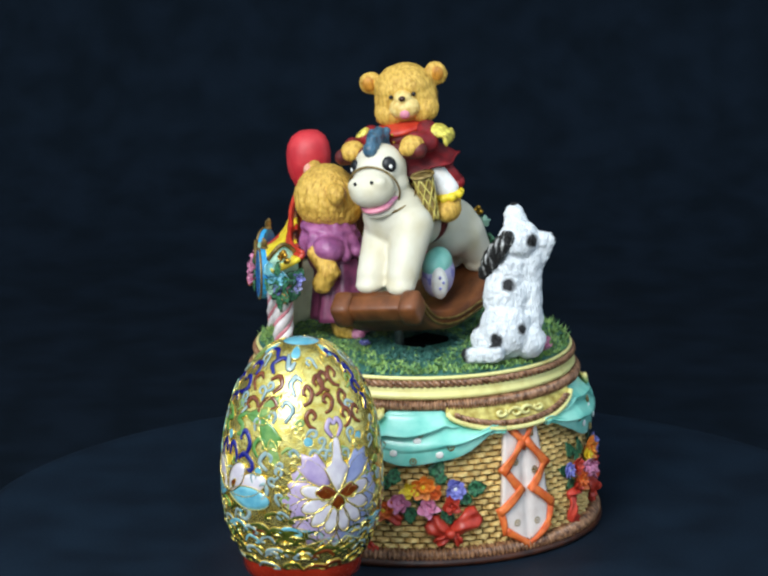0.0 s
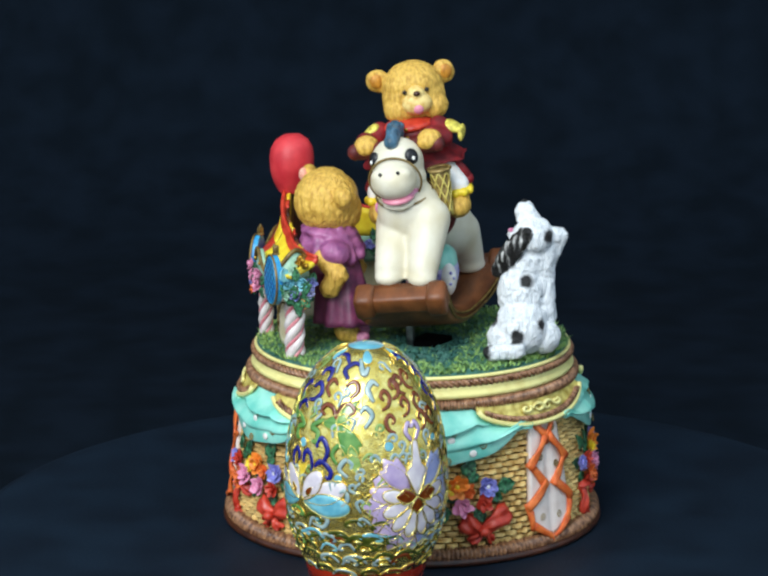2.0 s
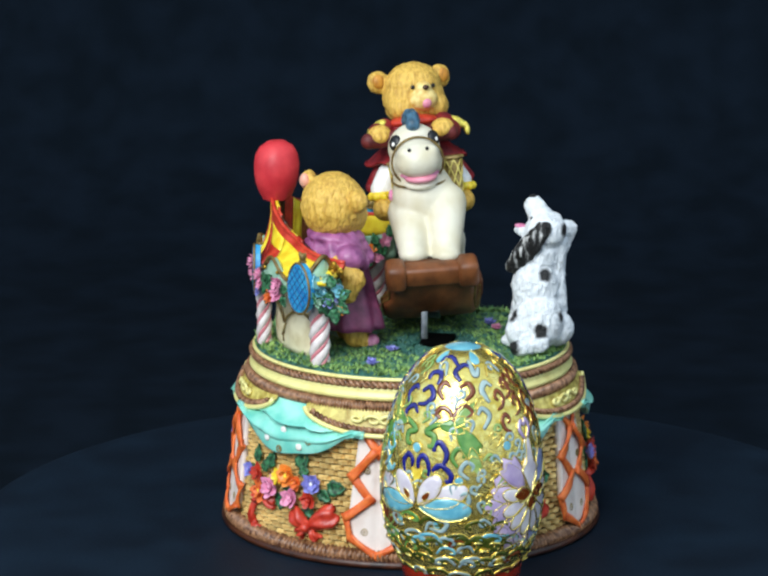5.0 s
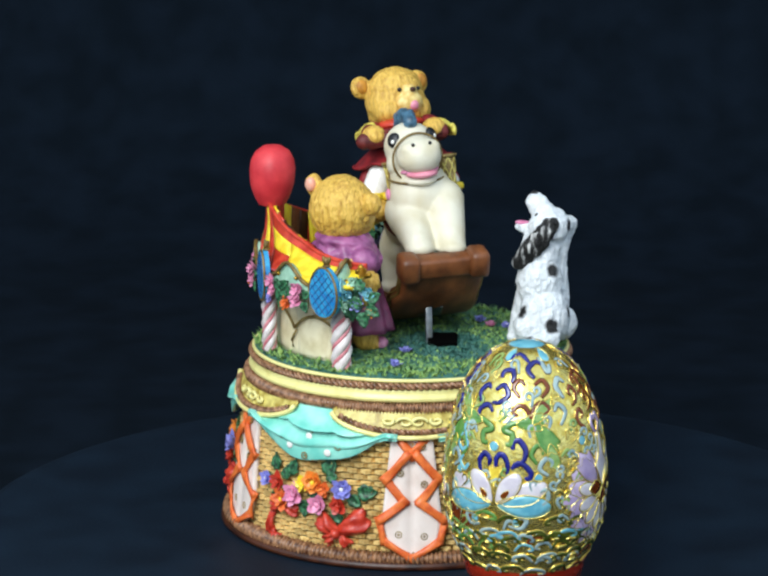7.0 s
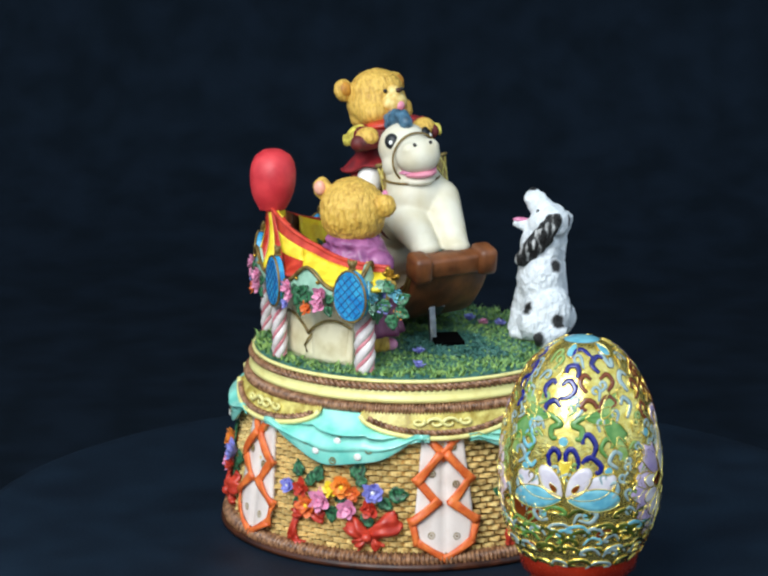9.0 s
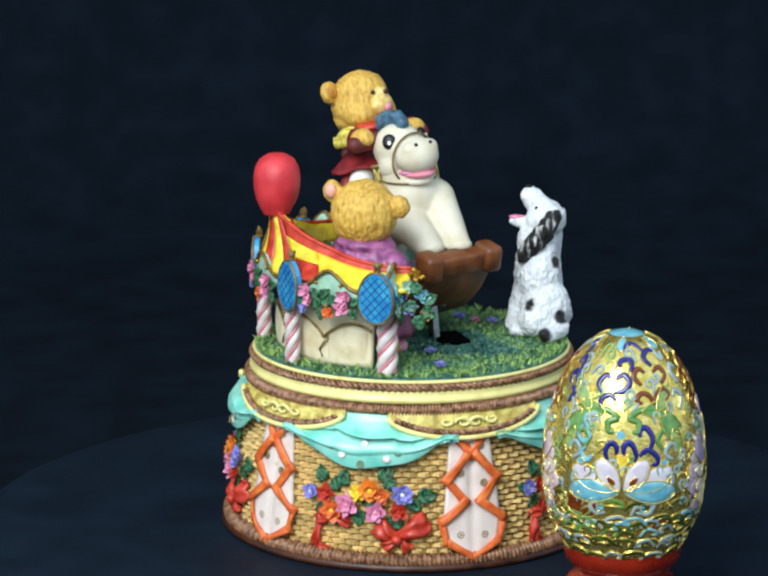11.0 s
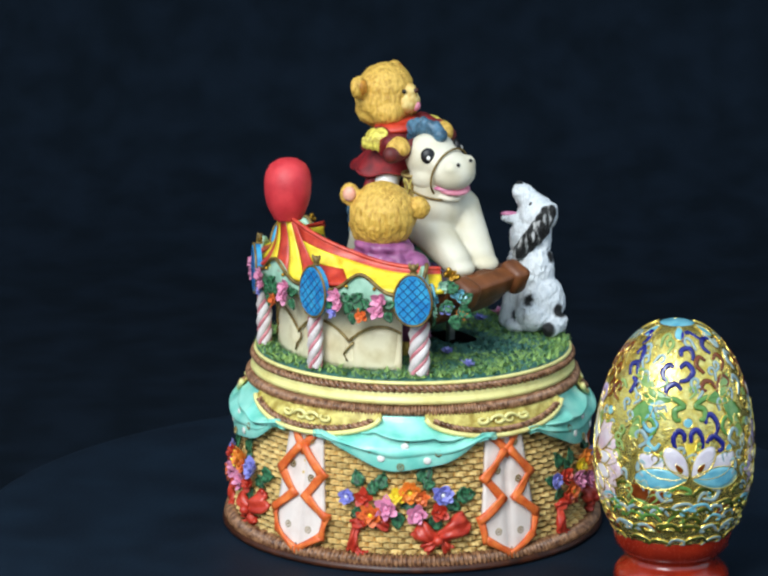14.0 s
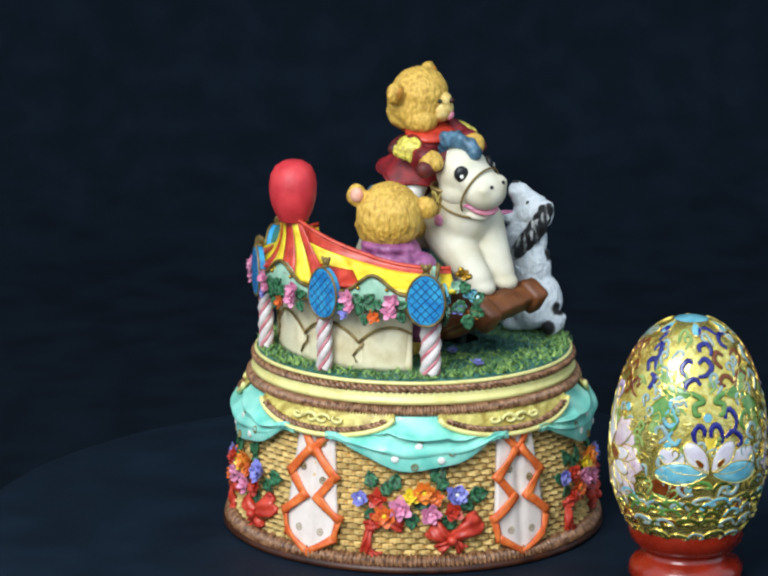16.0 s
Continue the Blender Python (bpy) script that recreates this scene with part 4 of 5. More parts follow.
# bridle
a = np.linspace(0, 2 * np.pi, 40, endpoint=False)
tube("nose_strap", [(16.8 + 2.6 * math.sin(t), -5 + 9.6 * math.cos(t), 92.8 + 9.2 * math.sin(t)) for t in a], 0.42, BRASS, horse, "dull gilt nose strap", seg=6, closed=True, up=(1, 0, 0))
tube("neck_strap", [(9.0 + 10.8 * math.sin(t), -4.2 + 10.4 * math.cos(t), 86.0 - 2.6 * math.sin(t)) for t in a], 0.42, BRASS, horse, "dull gilt neck strap", seg=6, closed=True)
bm = bmesh.new()
limb(bm, (3.5, -21, 101.5), (3.5, 9.5, 101.5), 3.1, 3.1, 14)
ball(bm, (3.5, -20.6, 101.5), (3.1, 2.2, 3.1))
ball(bm, (3.5, 9.4, 101.5), (3.1, 2.2, 3.1))
hp("handle_bar", bm, MAROON, "brown handle bar through the head")
bm = bmesh.new()
ball(bm, (6.6, -13.2, 77.5), (2.0, 1.0, 2.2))
hp("painted_patch", bm, ROSE, "small pink painted patch")
# saddle cloth and girth
for y, s in ((11.4, 1),):
    bm = bmesh.new()
    ball(bm, (-5, y - 3.2 * s, 49.5), (9.0, 5.6, 8.6))
    hp("saddle_cushion", bm, LAVENDER, "pale lavender saddle cushion")
    bm = bmesh.new()
    ball(bm, (-5, y - 3.2 * s, 53.6), (8.3, 5.2, 6.2))
    hp("cloth_hem", bm, TEAL, "pale turquoise cushion top")
    bm = bmesh.new()
    ball(bm, (1.0, y - 0.4, 48.6), (3.4, 3.4, 6.4), 0, 0, 40)
    hp("cushion_patch", bm, WHITE, "white patch with small dots")
    for dx, dz in ((0.2, 2.6), (0.4, -1.6), (-0.6, 0.4)):
        bm = bmesh.new()
        ball(bm, (3.4 + dx, y + 1.6 - dx, 49.2 + dz), 0.6, seg=8, rings=6)
        hp("patch_dot", bm, VIOLET, "small violet dot")
tube("girth", [(-8 + 0.3 * math.sin(t), 11.9 * math.cos(t), 72.5 + 11.6 * math.sin(t)) for t in a], 1.5, MAROON, horse, "maroon girth strap", seg=8, closed=True, up=(1, 0, 0))
bm = bmesh.new()
ball(bm, (-12, -2, 95), (12, 11, 3.2))
ball(bm, (-21, -2, 98), (4, 10, 4))
hp("saddle", bm, MAROON, "maroon saddle", 0.8, 3)
tail = bmesh.new()
for k in range(5):
    limb(tail, (-36 - 1.2 * k, k - 2, 72 - 4 * k), (-38 - 1.0 * k, k - 2, 67 - 4 * k), 3 - 0.3 * k, 2.6 - 0.3 * k, 10)
hp("tail", tail, SLATE, "slate blue tail", 0.5, 2)

# rider
BY = -3.6
TURNED = Matrix.Translation((-0.016, -0.0045, 0.116)) @ pose(-0.0018, 0.003, 0.0008, -2, 0, 17) @ Matrix.Translation((0.016, 0.0045, -0.116))


def rider(name, bm, mat, label="", voxel=0.0, rounds=1):
    ob = hp(name, bm, mat, label, voxel, rounds)
    ob.matrix_basis = TURNED
    return ob


bm = bmesh.new()
ball(bm, (-16, BY, 114.6), (11.2, 12.0, 10.4))
ball(bm, (-12, BY - 6.0, 110.8), (6.5, 6.2, 5.4))
ball(bm, (-12, BY + 6.0, 110.8), (6.5, 6.2, 5.4))
ball(bm, (-15.5, BY, 118.8), (10.2, 11.0, 9.0))
ball(bm, (-18, BY, 110.5), (9.4, 10.4, 7.0))
for x, y, z in ((-20.0, -12.4, 121.0), (-18.0, 12.4, 121.6)):
    ball(bm, (x, BY + y, z), (2.8, 4.2, 4.5), 0, 0, 0)
tufted(rider("rider_head", bm, FUR, "honey brown teddy bear head", 0.5, 1), 0.9)
for x, y, z in ((-18.0, -12.9, 121.2), (-16.0, 12.9, 121.8)):
    bm = bmesh.new()
    ball(bm, (x, BY + y, z), (1.2, 2.5, 2.8))
    rider("inner_ear", bm, FUR_DEEP, "deeper honey inner ear")
bm = bmesh.new()
ball(bm, (-6.4, BY, 113.6), (4.2, 5.8, 4.4))
ball(bm, (-6.4, BY, 117.4), (3.6, 3.6, 3.2))
rider("muzzle", bm, FUR_PALE, "pale muzzle", 0.5, 1)
bm = bmesh.new()
ball(bm, (-2.9, BY, 118.0), (1.1, 1.3, 1.0), seg=12, rings=8)
rider("nose", bm, WOOD_DARK, "dark brown nose")
for y in (-4.2, 4.2):
    bm = bmesh.new()
    ball(bm, (-5.7, BY + y, 118.4), 0.85, seg=12, rings=8)
    rider("bear_eye", bm, BLACK, "small black bear eye")
bm = bmesh.new()
ball(bm, (-3.0, BY, 112.0), (1.4, 1.9, 1.9), 0, 20, 0)
rider("bear_mouth", bm, PINK, "pink open bear mouth")
BB, LEG = -2.5, {1: 14.8, -1: -14.6}
EPY, EPZ = {1: 3.4, -1: -0.5}, {1: 2.6, -1: 1.0}
bm = bmesh.new()
ball(bm, (-11, BB, 98), (9, 10.5, 9.5))
ball(bm, (-10, BB, 103.5), (8, 10.5, 4.5))
hp("coat", bm, CRIMSON, "dark red uniform coat", 0.7, 3)
bm = bmesh.new()
ball(bm, (-10, BB, 106.4), (9.0, 9.8, 2.6))
hp("collar", bm, RED, "bright red collar", 0.6, 2)
pts = np.zeros((9, 48, 3))
for i, v in enumerate(np.linspace(0, 1, 9)):
    for j in range(48):
        t = 2 * math.pi * j / 48
        r = 9.0 + 6.4 * v ** 0.9 + 0.7 * v * math.sin(7 * t)
        pts[i, j] = (-12 + 0.95 * r * math.cos(t), BB + 1.22 * r * math.sin(t), 98.8 - 6.6 * v + 0.7 * v * math.cos(7 * t))
thick(grid_mesh("coat_skirt", pts, CRIMSON, horse, "dark red flared coat skirt", wrap_u=True), 1.2)
tube("skirt_hem", [tuple(q) for q in pts[-1]], 0.6, CRIMSON, horse, "dark red coat hem", seg=6, closed=True)
for s in (-1, 1):
    y = BB + 11.2 * s
    bm = bmesh.new()
    limb(bm, (-9, y, 104.6), (-3.5, BB + 13.2 * s, 101.8), 4.2, 3.9)
    limb(bm, (-3.5, BB + 13.2 * s, 101.8), (0.5, BB - 2.5 + 12.5 * s, 104.4), 3.8, 3.4)
    hp("sleeve", bm, CRIMSON, "dark red sleeve", 0.6, 2)
    bm = bmesh.new()
    ball(bm, (-8.5, BB + 12.8 * s + EPY[s], 107.0 - EPZ[s]), (5.0, 3.8, 2.0), -30 * s, 0, 0)
    for k in range(6):
        ball(bm, (-12 + 1.5 * k, BB + 16.2 * s + EPY[s], 104.4 - EPZ[s] - 0.3 * (k % 2)), (0.9, 1.0, 2.5), seg=8, rings=6)
    hp("epaulette", bm, EPAULETTE, "yellow fringed epaulette", 0.45, 1)
    bm = bmesh.new()
    ball(bm, (2.8, BB - 2.4 + 11.9 * s, 103.4), (4.2, 4.6, 3.8))
    ball(bm, (5.4, BB - 2.8 + 11.4 * s, 102.8), (2.4, 3.4, 2.6))
    hp("paw", bm, FUR, "honey brown paw", 0.5, 1)
    bm = bmesh.new()
    limb(bm, (-8, BB + 8.0 * s, 93.0), (-7, BB + LEG[s], 82), 5.0, 4.8)
    hp("trouser_leg", bm, WHITE, "white trouser leg", 0.6, 2)
    bm = bmesh.new()
    limb(bm, (-11.0, BB + 13.0 * s, 92), (-10.6, BB + LEG[s] + 3.6 * s, 83.4), 2.6, 2.6, 10)
    hp("trouser_stripe", bm, CRIMSON, "red trouser stripe")
    bm = bmesh.new()
    ball(bm, (-7, BB + LEG[s], 80.4), (5.6, 5.4, 2.5))
    for k in range(9):
        t = k * 0.698
        ball(bm, (-7 + 4.9 * math.cos(t), BB + LEG[s] + 4.7 * math.sin(t), 80.0), 1.7, seg=8, rings=6)
    hp("boot_cuff", bm, YELLOW, "yellow ruffled cuff", 0.45, 1)
    bm = bmesh.new()
    ball(bm, (-4.5, BB + LEG[s], 75.0), (6.4, 4.8, 4.6))
    ball(bm, (-8, BB + LEG[s], 77), (4, 4, 4))
    hp("foot", bm, FUR, "honey brown bear foot", 0.55, 1)
bm = bmesh.new()
for k in range(3):
    ball(bm, (-1.6 - 0.2 * k, BB + 0.5, 106.5 - 3 * k), 0.8, seg=8, rings=6)
hp("coat_button", bm, GOLD, "gilt coat buttons")
# gilt basket holster hung in front of each knee
for s in (1, -1):
    hx, hy = 4.5, 10.2 * s - 1

    def rim_r(v):
        return 3.5 - 1.2 * v

    pp = np.zeros((10, 24, 3))
    for i, v in enumerate(np.linspace(0, 1, 10)):
        for j in range(24):
            t = 2 * math.pi * j / 24
            pp[i, j] = (hx + rim_r(v) * math.cos(t), hy + rim_r(v) * math.sin(t), 92 - 17.5 * v)
    grid_mesh("gilt_holster", pp, AGED_GILT, horse, "ribbed gilt holster", wrap_u=True, caps=True)
    tube("holster_rim", [(hx + 4.0 * math.cos(t), hy + 4.0 * math.sin(t), 92.2) for t in np.linspace(0, 2 * math.pi, 24, endpoint=False)], 0.65, AGED_GILT, horse, "gilt holster rim", seg=6, closed=True)
    for sg in (-1, 1):
        for k in range(7):
            tube("holster_cane", [(hx + (rim_r(v) + 0.15) * math.cos(sg * 2.2 * v + k * 0.898), hy + (rim_r(v) + 0.15) * math.sin(sg * 2.2 * v + k * 0.898), 91.6 - 17 * v) for v in np.linspace(0, 1, 12)],
                 0.32, STRAW, horse, "straw gold lattice cane", seg=5)

# head and rider sit a little askew on the horse
ASKEW = pose(0.013, -0.006, 0, 0, 0, 10) @ pose(-0.013, 0.006, 0) @ pose(0, 0.012, 0.098, 7, 0, 0) @ pose(0, -0.012, -0.098)
STRAIGHT = ("rocker_board", "cross_bar", "bar_knob", "gilt_line", "rocking_post", "post_plate", "horse_body", "saddle_cushion", "cloth_hem", "cushion_patch", "patch_dot", "painted_patch", "girth", "tail")
for ob in list(horse.children):
    if not ob.name.startswith(STRAIGHT):
        ob.matrix_basis = ASKEW @ ob.matrix_basis
    elif ob.name.startswith(("rocker_board", "cross_bar", "bar_knob", "gilt_line")):
        ob.matrix_basis = pose(0.019, 0.002, 0.047, 4.5, 0, 10) @ pose(-0.020, -0.001, -0.047)
    elif ob.name.startswith(("horse_body", "girth", "saddle_cushion", "cloth_hem", "cushion_patch", "patch_dot", "painted_patch", "tail")):
        ob.matrix_basis = pose(0.014, 0, 0, 0, 0, 7) @ pose(-0.014, 0, 0)
    else:
        ob.matrix_basis = pose(-0.001, 0.001, 0)

# ---- small bear in a purple dress ----
cub = holder("small_bear", music_box)
tagged(cub, "small teddy bear in a purple dress standing on the lawn")


def cp(name, bm, mat, label="", voxel=0.6, rounds=2):
    ob = part(name, bm, mat, cub, label)
    return melt(ob, voxel, rounds) if voxel else ob


bm = bmesh.new()
ball(bm, (-31.3, -21.4, 122.2), (12.2, 12.0, 12.4))
ball(bm, (-30.6, -18.4, 118.5), (11.4, 10.4, 9.4))
ball(bm, (-41.6, -15.8, 130.0), (3.2, 3.7, 4.0), 0, 0, 35)
ball(bm, (-20.6, -28.8, 125.2), (3.4, 4.4, 4.2), 0, 0, 35)
tufted(cp("cub_head", bm, FUR, "honey yellow bear head", 0.5, 1), 1.2)
for q in ((-42.9, -17.8, 130.4), (-20.4, -26.4, 125.4)):
    bm = bmesh.new()
    ball(bm, q, (1.9, 2.5, 2.7), 0, 0, 35)
    cp("inner_ear", bm, FUR_PINK, "pink inner ear", 0)
bm = bmesh.new()
ball(bm, (-28.0, -9.2, 117.2), (4.2, 4.2, 3.8))
cp("muzzle", bm, FUR_PALE, "pale muzzle", 0.5)
bm = bmesh.new()
ball(bm, (-27.0, -5.4, 118.8), 1.4, seg=10, rings=8)
cp("nose", bm, WOOD_DARK, "dark nose", 0)
bm = bmesh.new()
ball(bm, (-30.5, -21, 111.0), (11.0, 11.0, 3.6), 0, 6, 0)
ball(bm, (-30, -21, 106.5), (11.8, 11.6, 5.0))
ball(bm, (-29, -24, 104.5), (11.0, 9.0, 5.0), 0, 12, 0)
ball(bm, (-29.5, -20, 100), (9.5, 9.5, 9))
for k in range(11):
    t = 2 * math.pi * k / 11
    limb(bm, (-30.5 + 7.5 * math.cos(t), -21 + 7.5 * math.sin(t), 112), (-29.5 + 11.0 * math.cos(t + 0.2), -21.5 + 10.6 * math.sin(t + 0.2), 103 + 1.2 * math.sin(3 * t)), 2.0, 2.6, 10)
ball(bm, (-23.5, -30.0, 104.5), (6.2, 6.0, 5.2))
ball(bm, (-38.0, -17.5, 105.0), (6.6, 6.6, 5.4))
tufted(cp("dress_cape", bm, PURPLE, "purple ruffled cape", 0.55, 5), 0.9)
pts = np.zeros((14, 48, 3))
for i, v in enumerate(np.linspace(0, 1, 14)):
    for j in range(48):
        t = 2 * math.pi * j / 48
        r = 7.8 + 3.4 * v ** 0.9 + (0.3 + 0.8 * v) * math.sin(8 * t + 2 * v)
        pts[i, j] = (-27.5 + 3.5 * v + r * math.cos(t), -20 - 1.2 * v + r * math.sin(t), 101 - 24 * v)
thick(grid_mesh("skirt", pts, PURPLE_SKIRT, cub, "dark purple pleated skirt", wrap_u=True), 1.0)
for a, b, c3 in (((-27.0, -32.0, 103), (-21.0, -32.5, 97), (-24.0, -33.0, 92)), ((-38, -12, 105), (-34, -6, 98), (-28, -4, 94))):
    bm = bmesh.new()
    limb(bm, a, b, 3.8, 4.0)
    limb(bm, b, c3, 4.0, 3.8)
    tufted(cp("arm", bm, FUR, "honey brown bear arm", 0.5, 1), 1.4)
for q in ((-23, -22, 74), (-28, -12, 74)):
    bm = bmesh.new()
    limb(bm, (q[0] - 2, q[1], 80), (q[0], q[1], 73.5), 4.2, 4.4)
    ball(bm, (q[0] + 2.6, q[1] + 1.4, 71.6), (4.6, 3.6, 3.0), 0, 0, 30)
    cp("leg", bm, FUR, "honey brown leg", 0.6, 1)
    bm = bmesh.new()
    ball(bm, (q[0] + 5.4, q[1] + 1.8, 71.6), (3.2, 2.9, 2.5), 0, 0, 30)
    cp("slipper", bm, ROSE, "pink slipper", 0)
# ---- spotted dog ----
dog = holder("spotted_dog", music_box)
tagged(dog, "white dog with black spots sitting up on the lawn")


def spotted(name, spots, softness=0.0006):
    """White fur with round black patches."""
    m = WHITE_FUR.copy()
    m.name = name
    n, l = m.node_tree.nodes, m.node_tree.links
    bs = n["Principled BSDF"]
    src = bs.inputs["Base Color"].links[0].from_socket
    tc = n.new("ShaderNodeTexCoord")
    wob = n.new("ShaderNodeTexNoise")
    wob.inputs["Scale"].default_value = 500
    best = None
    for x, y, z, r in spots:
        d = n.new("ShaderNodeVectorMath")
        d.operation = "DISTANCE"
        l.new(tc.outputs["Object"], d.inputs[0])
        d.inputs[1].default_value = (x * MM, y * MM, z * MM)
        sub = n.new("ShaderNodeMath")
        sub.operation = "SUBTRACT"
        l.new(d.outputs["Value"], sub.inputs[0])
        sub.inputs[1].default_value = r * MM
        if best is None:
            best = sub
        else:
            mn = n.new("ShaderNodeMath")
            mn.operation = "MINIMUM"
            l.new(best.outputs[0], mn.inputs[0])
            l.new(sub.outputs[0], mn.inputs[1])
            best = mn
    w = n.new("ShaderNodeMath")
    w.operation = "MULTIPLY_ADD"
    l.new(wob.outputs["Fac"], w.inputs[0])
    l.new(tc.outputs["Object"], wob.inputs["Vector"])
    w.inputs[1].default_value = 0.0016
    l.new(best.outputs[0], w.inputs[2])
    rg = n.new("ShaderNodeMapRange")
    rg.inputs["From Min"].default_value, rg.inputs["From Max"].default_value = 0.0003, 0.0003 + softness * 2
    l.new(w.outputs[0], rg.inputs["Value"])
    mx = n.new("ShaderNodeMix")
    mx.data_type = "RGBA"
    mx.inputs["A"].default_value = rgb("1c1b1a")
    l.new(rg.outputs[0], mx.inputs["Factor"])
    l.new(src, mx.inputs["B"])
    l.new(mx.outputs["Result"], bs.inputs["Base Color"])
    return m


SPOTS = spotted("white_fur_with_black_spots", [(45.6, -12.0, 97, 2.6), (46.0, -20.6, 78, 2.8), (33.6, -16, 83, 2.8), (54, -13, 82.5, 2.8), (51.8, -6.6, 113.4, 2.5),
                                              (54.6, 4.0, 113.4, 2.2), (36.0, -26.4, 73, 3.3), (47.5, -2, 92, 2.2), (49, -25, 75, 2.0)])
bm = bmesh.new()
ball(bm, (43.2, -10.4, 80), (9.6, 9.6, 11))
ball(bm, (41.5, -7.5, 92), (8.6, 8.4, 12))
ball(bm, (42.0, -6.0, 103), (7.4, 7.2, 9))
ball(bm, (45.0, -5.2, 112.6), (7.8, 8.0, 6.8))
limb(bm, (44.5, -4.6, 114.5), (40.6, -1.8, 120.4), 5.8, 4.0)
ball(bm, (40.2, -1.5, 121.0), (3.9, 3.9, 3.6))
ball(bm, (47.6, -3.6, 116.2), (3.4, 3.6, 3.2))
ball(bm, (45.2, -7.6, 116.0), (3.0, 3.0, 2.8))
limb(bm, (42, -4.5, 110.5), (33.8, 0.4, 111.6), 3.8, 1.6)
limb(bm, (49.5, -2.0, 112.6), (53.0, 2.2, 112.4), 3.4, 2.9)
limb(bm, (53.0, 2.0, 112.0), (50.6, 0.6, 103), 2.8, 1.6)
limb(bm, (47.8, -1.8, 108), (46.8, -1.8, 98), 5.0, 5.2)
limb(bm, (46.8, -1.8, 98), (47.0, -2.4, 82), 5.2, 6.0)
ball(bm, (39.4, -3.2, 90), (6.0, 6.4, 12.5))
ball(bm, (39.6, -3.2, 104), (5.0, 5.2, 7.5))
for q in ((38.0, -13.5), (49.5, -5.0)):
    ball(bm, (q[0], q[1], 76), (6.5, 6.5, 6.6))
    ball(bm, (q[0] - 4, q[1] + 4, 71.5), (5.0, 4.0, 2.6), 0, 0, -35)
for q in ((36.0, -4), (42.0, 3.6)):
    limb(bm, (q[0] + 3, q[1] - 2, 98), (q[0] - 1, q[1] + 1, 82), 3.8, 3.0)
    limb(bm, (q[0] - 1, q[1] + 1, 82), (q[0] - 3, q[1] + 2, 72.5), 3.0, 2.8)
limb(bm, (46, -20, 73.0), (38, -25.5, 72.6), 3.0, 2.9)
limb(bm, (44, -17, 73.0), (46, -20, 74), 3.4, 3.0)
tufted(melt(part("dog_body", bm, SPOTS, dog, "white modelled fur with black spots"), 0.5, 2), 1.3)
bm = bmesh.new()
for k in range(6):
    t = k / 5
    ball(bm, (44.8 - 10.4 * t, -12.4 + 1.6 * t - 1.6 * math.sin(math.pi * t), 114.0 - 13 * t), (3.3 + 1.1 * math.sin(math.pi * t), 1.9, 4.2), 0, 38, -10, seg=12, rings=8)
tufted(melt(part("ear", bm, BLACK_FUR, dog, "long black ear streaked with white"), 0.5, 4), 1.4)
bm = bmesh.new()
ball(bm, (39.6, -0.8, 124.3), (1.4, 1.4, 1.0))
part("nose", bm, BLACK_FUR, dog, "dark nose")
bm = bmesh.new()
ball(bm, (35.4, -0.4, 113.0), (3.4, 1.7, 0.9), 0, 0, -35)
part("tongue", bm, ROSE, dog, "pink tongue")
for q in ((40.6, -7.4, 117.2), (45.6, 0.8, 117.6)):
    bm = bmesh.new()
    ball(bm, q, 1.1, seg=10, rings=8)
    part("eye", bm, BLACK, dog, "black eye")

# ---- enamelled egg on its stand ----
EGG = (33.2, -114.2)


def egg_r(z):
    t = (z - 47) / (48.0 if z > 47 else 38.0)
    p = 2.2 if z > 47 else 2.15
    return 27.2 * max(0.0, 1 - abs(t) ** p) ** (1 / p)


egg = holder("cloisonne_egg")
tagged(egg, "gilt enamelled egg with lotus and scroll work on a red stand", "ornamental egg")
prof = [(egg_r(z), z) for z in np.concatenate([9 + 38 * (1 - np.cos(np.linspace(0, np.pi / 2, 26))), 47 + 48.0 * np.sin(np.linspace(0.05, np.pi / 2, 34))])]
lathe("egg_shell", prof, EGG_GOLD, egg, "polished gilt egg shell", seg=96)
lathe("egg_stand", [(0, 0), (18.0, 0), (19.6, 0.8), (20.2, 3.0), (19.8, 5.6), (18.4, 7.6), (15.8, 9.0), (14.6, 10.4), (15.0, 11.8), (17.8, 13.2), (19.7, 15.4), (20.4, 18.6), (20.3, 21.8), (19.6, 23.8), (18.8, 24.2), (18.2, 23.4), (15, 15.6), (6, 10), (0, 9.6)],
      LACQUER, egg, "red-brown lacquered wooden stand", seg=72)


def on_egg(psi, s, z, out=0.0):
    z = min(z, 94.7)
    r = max(egg_r(z), 0.6)
    a = radians(psi) + s / max(r, 4.0)
    dz = 0.05
    slope = (egg_r(z + dz) - egg_r(z - dz)) / (2 * dz) if z < 94.4 else -6.0
    n = Vector((1, 0, -slope)).normalized()
    rr, zz = r + out * n.x, z + out * n.z
    return (rr * math.cos(a), rr * math.sin(a), zz)


def egg_up(p):
    """The shell's outward direction at a place on it."""
    z = min(max(p[2], 10.0), 94.2)
    slope = (egg_r(z + 0.05) - egg_r(z - 0.05)) / 0.1
    r = math.hypot(p[0], p[1]) or 1.0
    n = Vector((p[0] / r, p[1] / r, -slope)).normalized()
    return tuple(n)


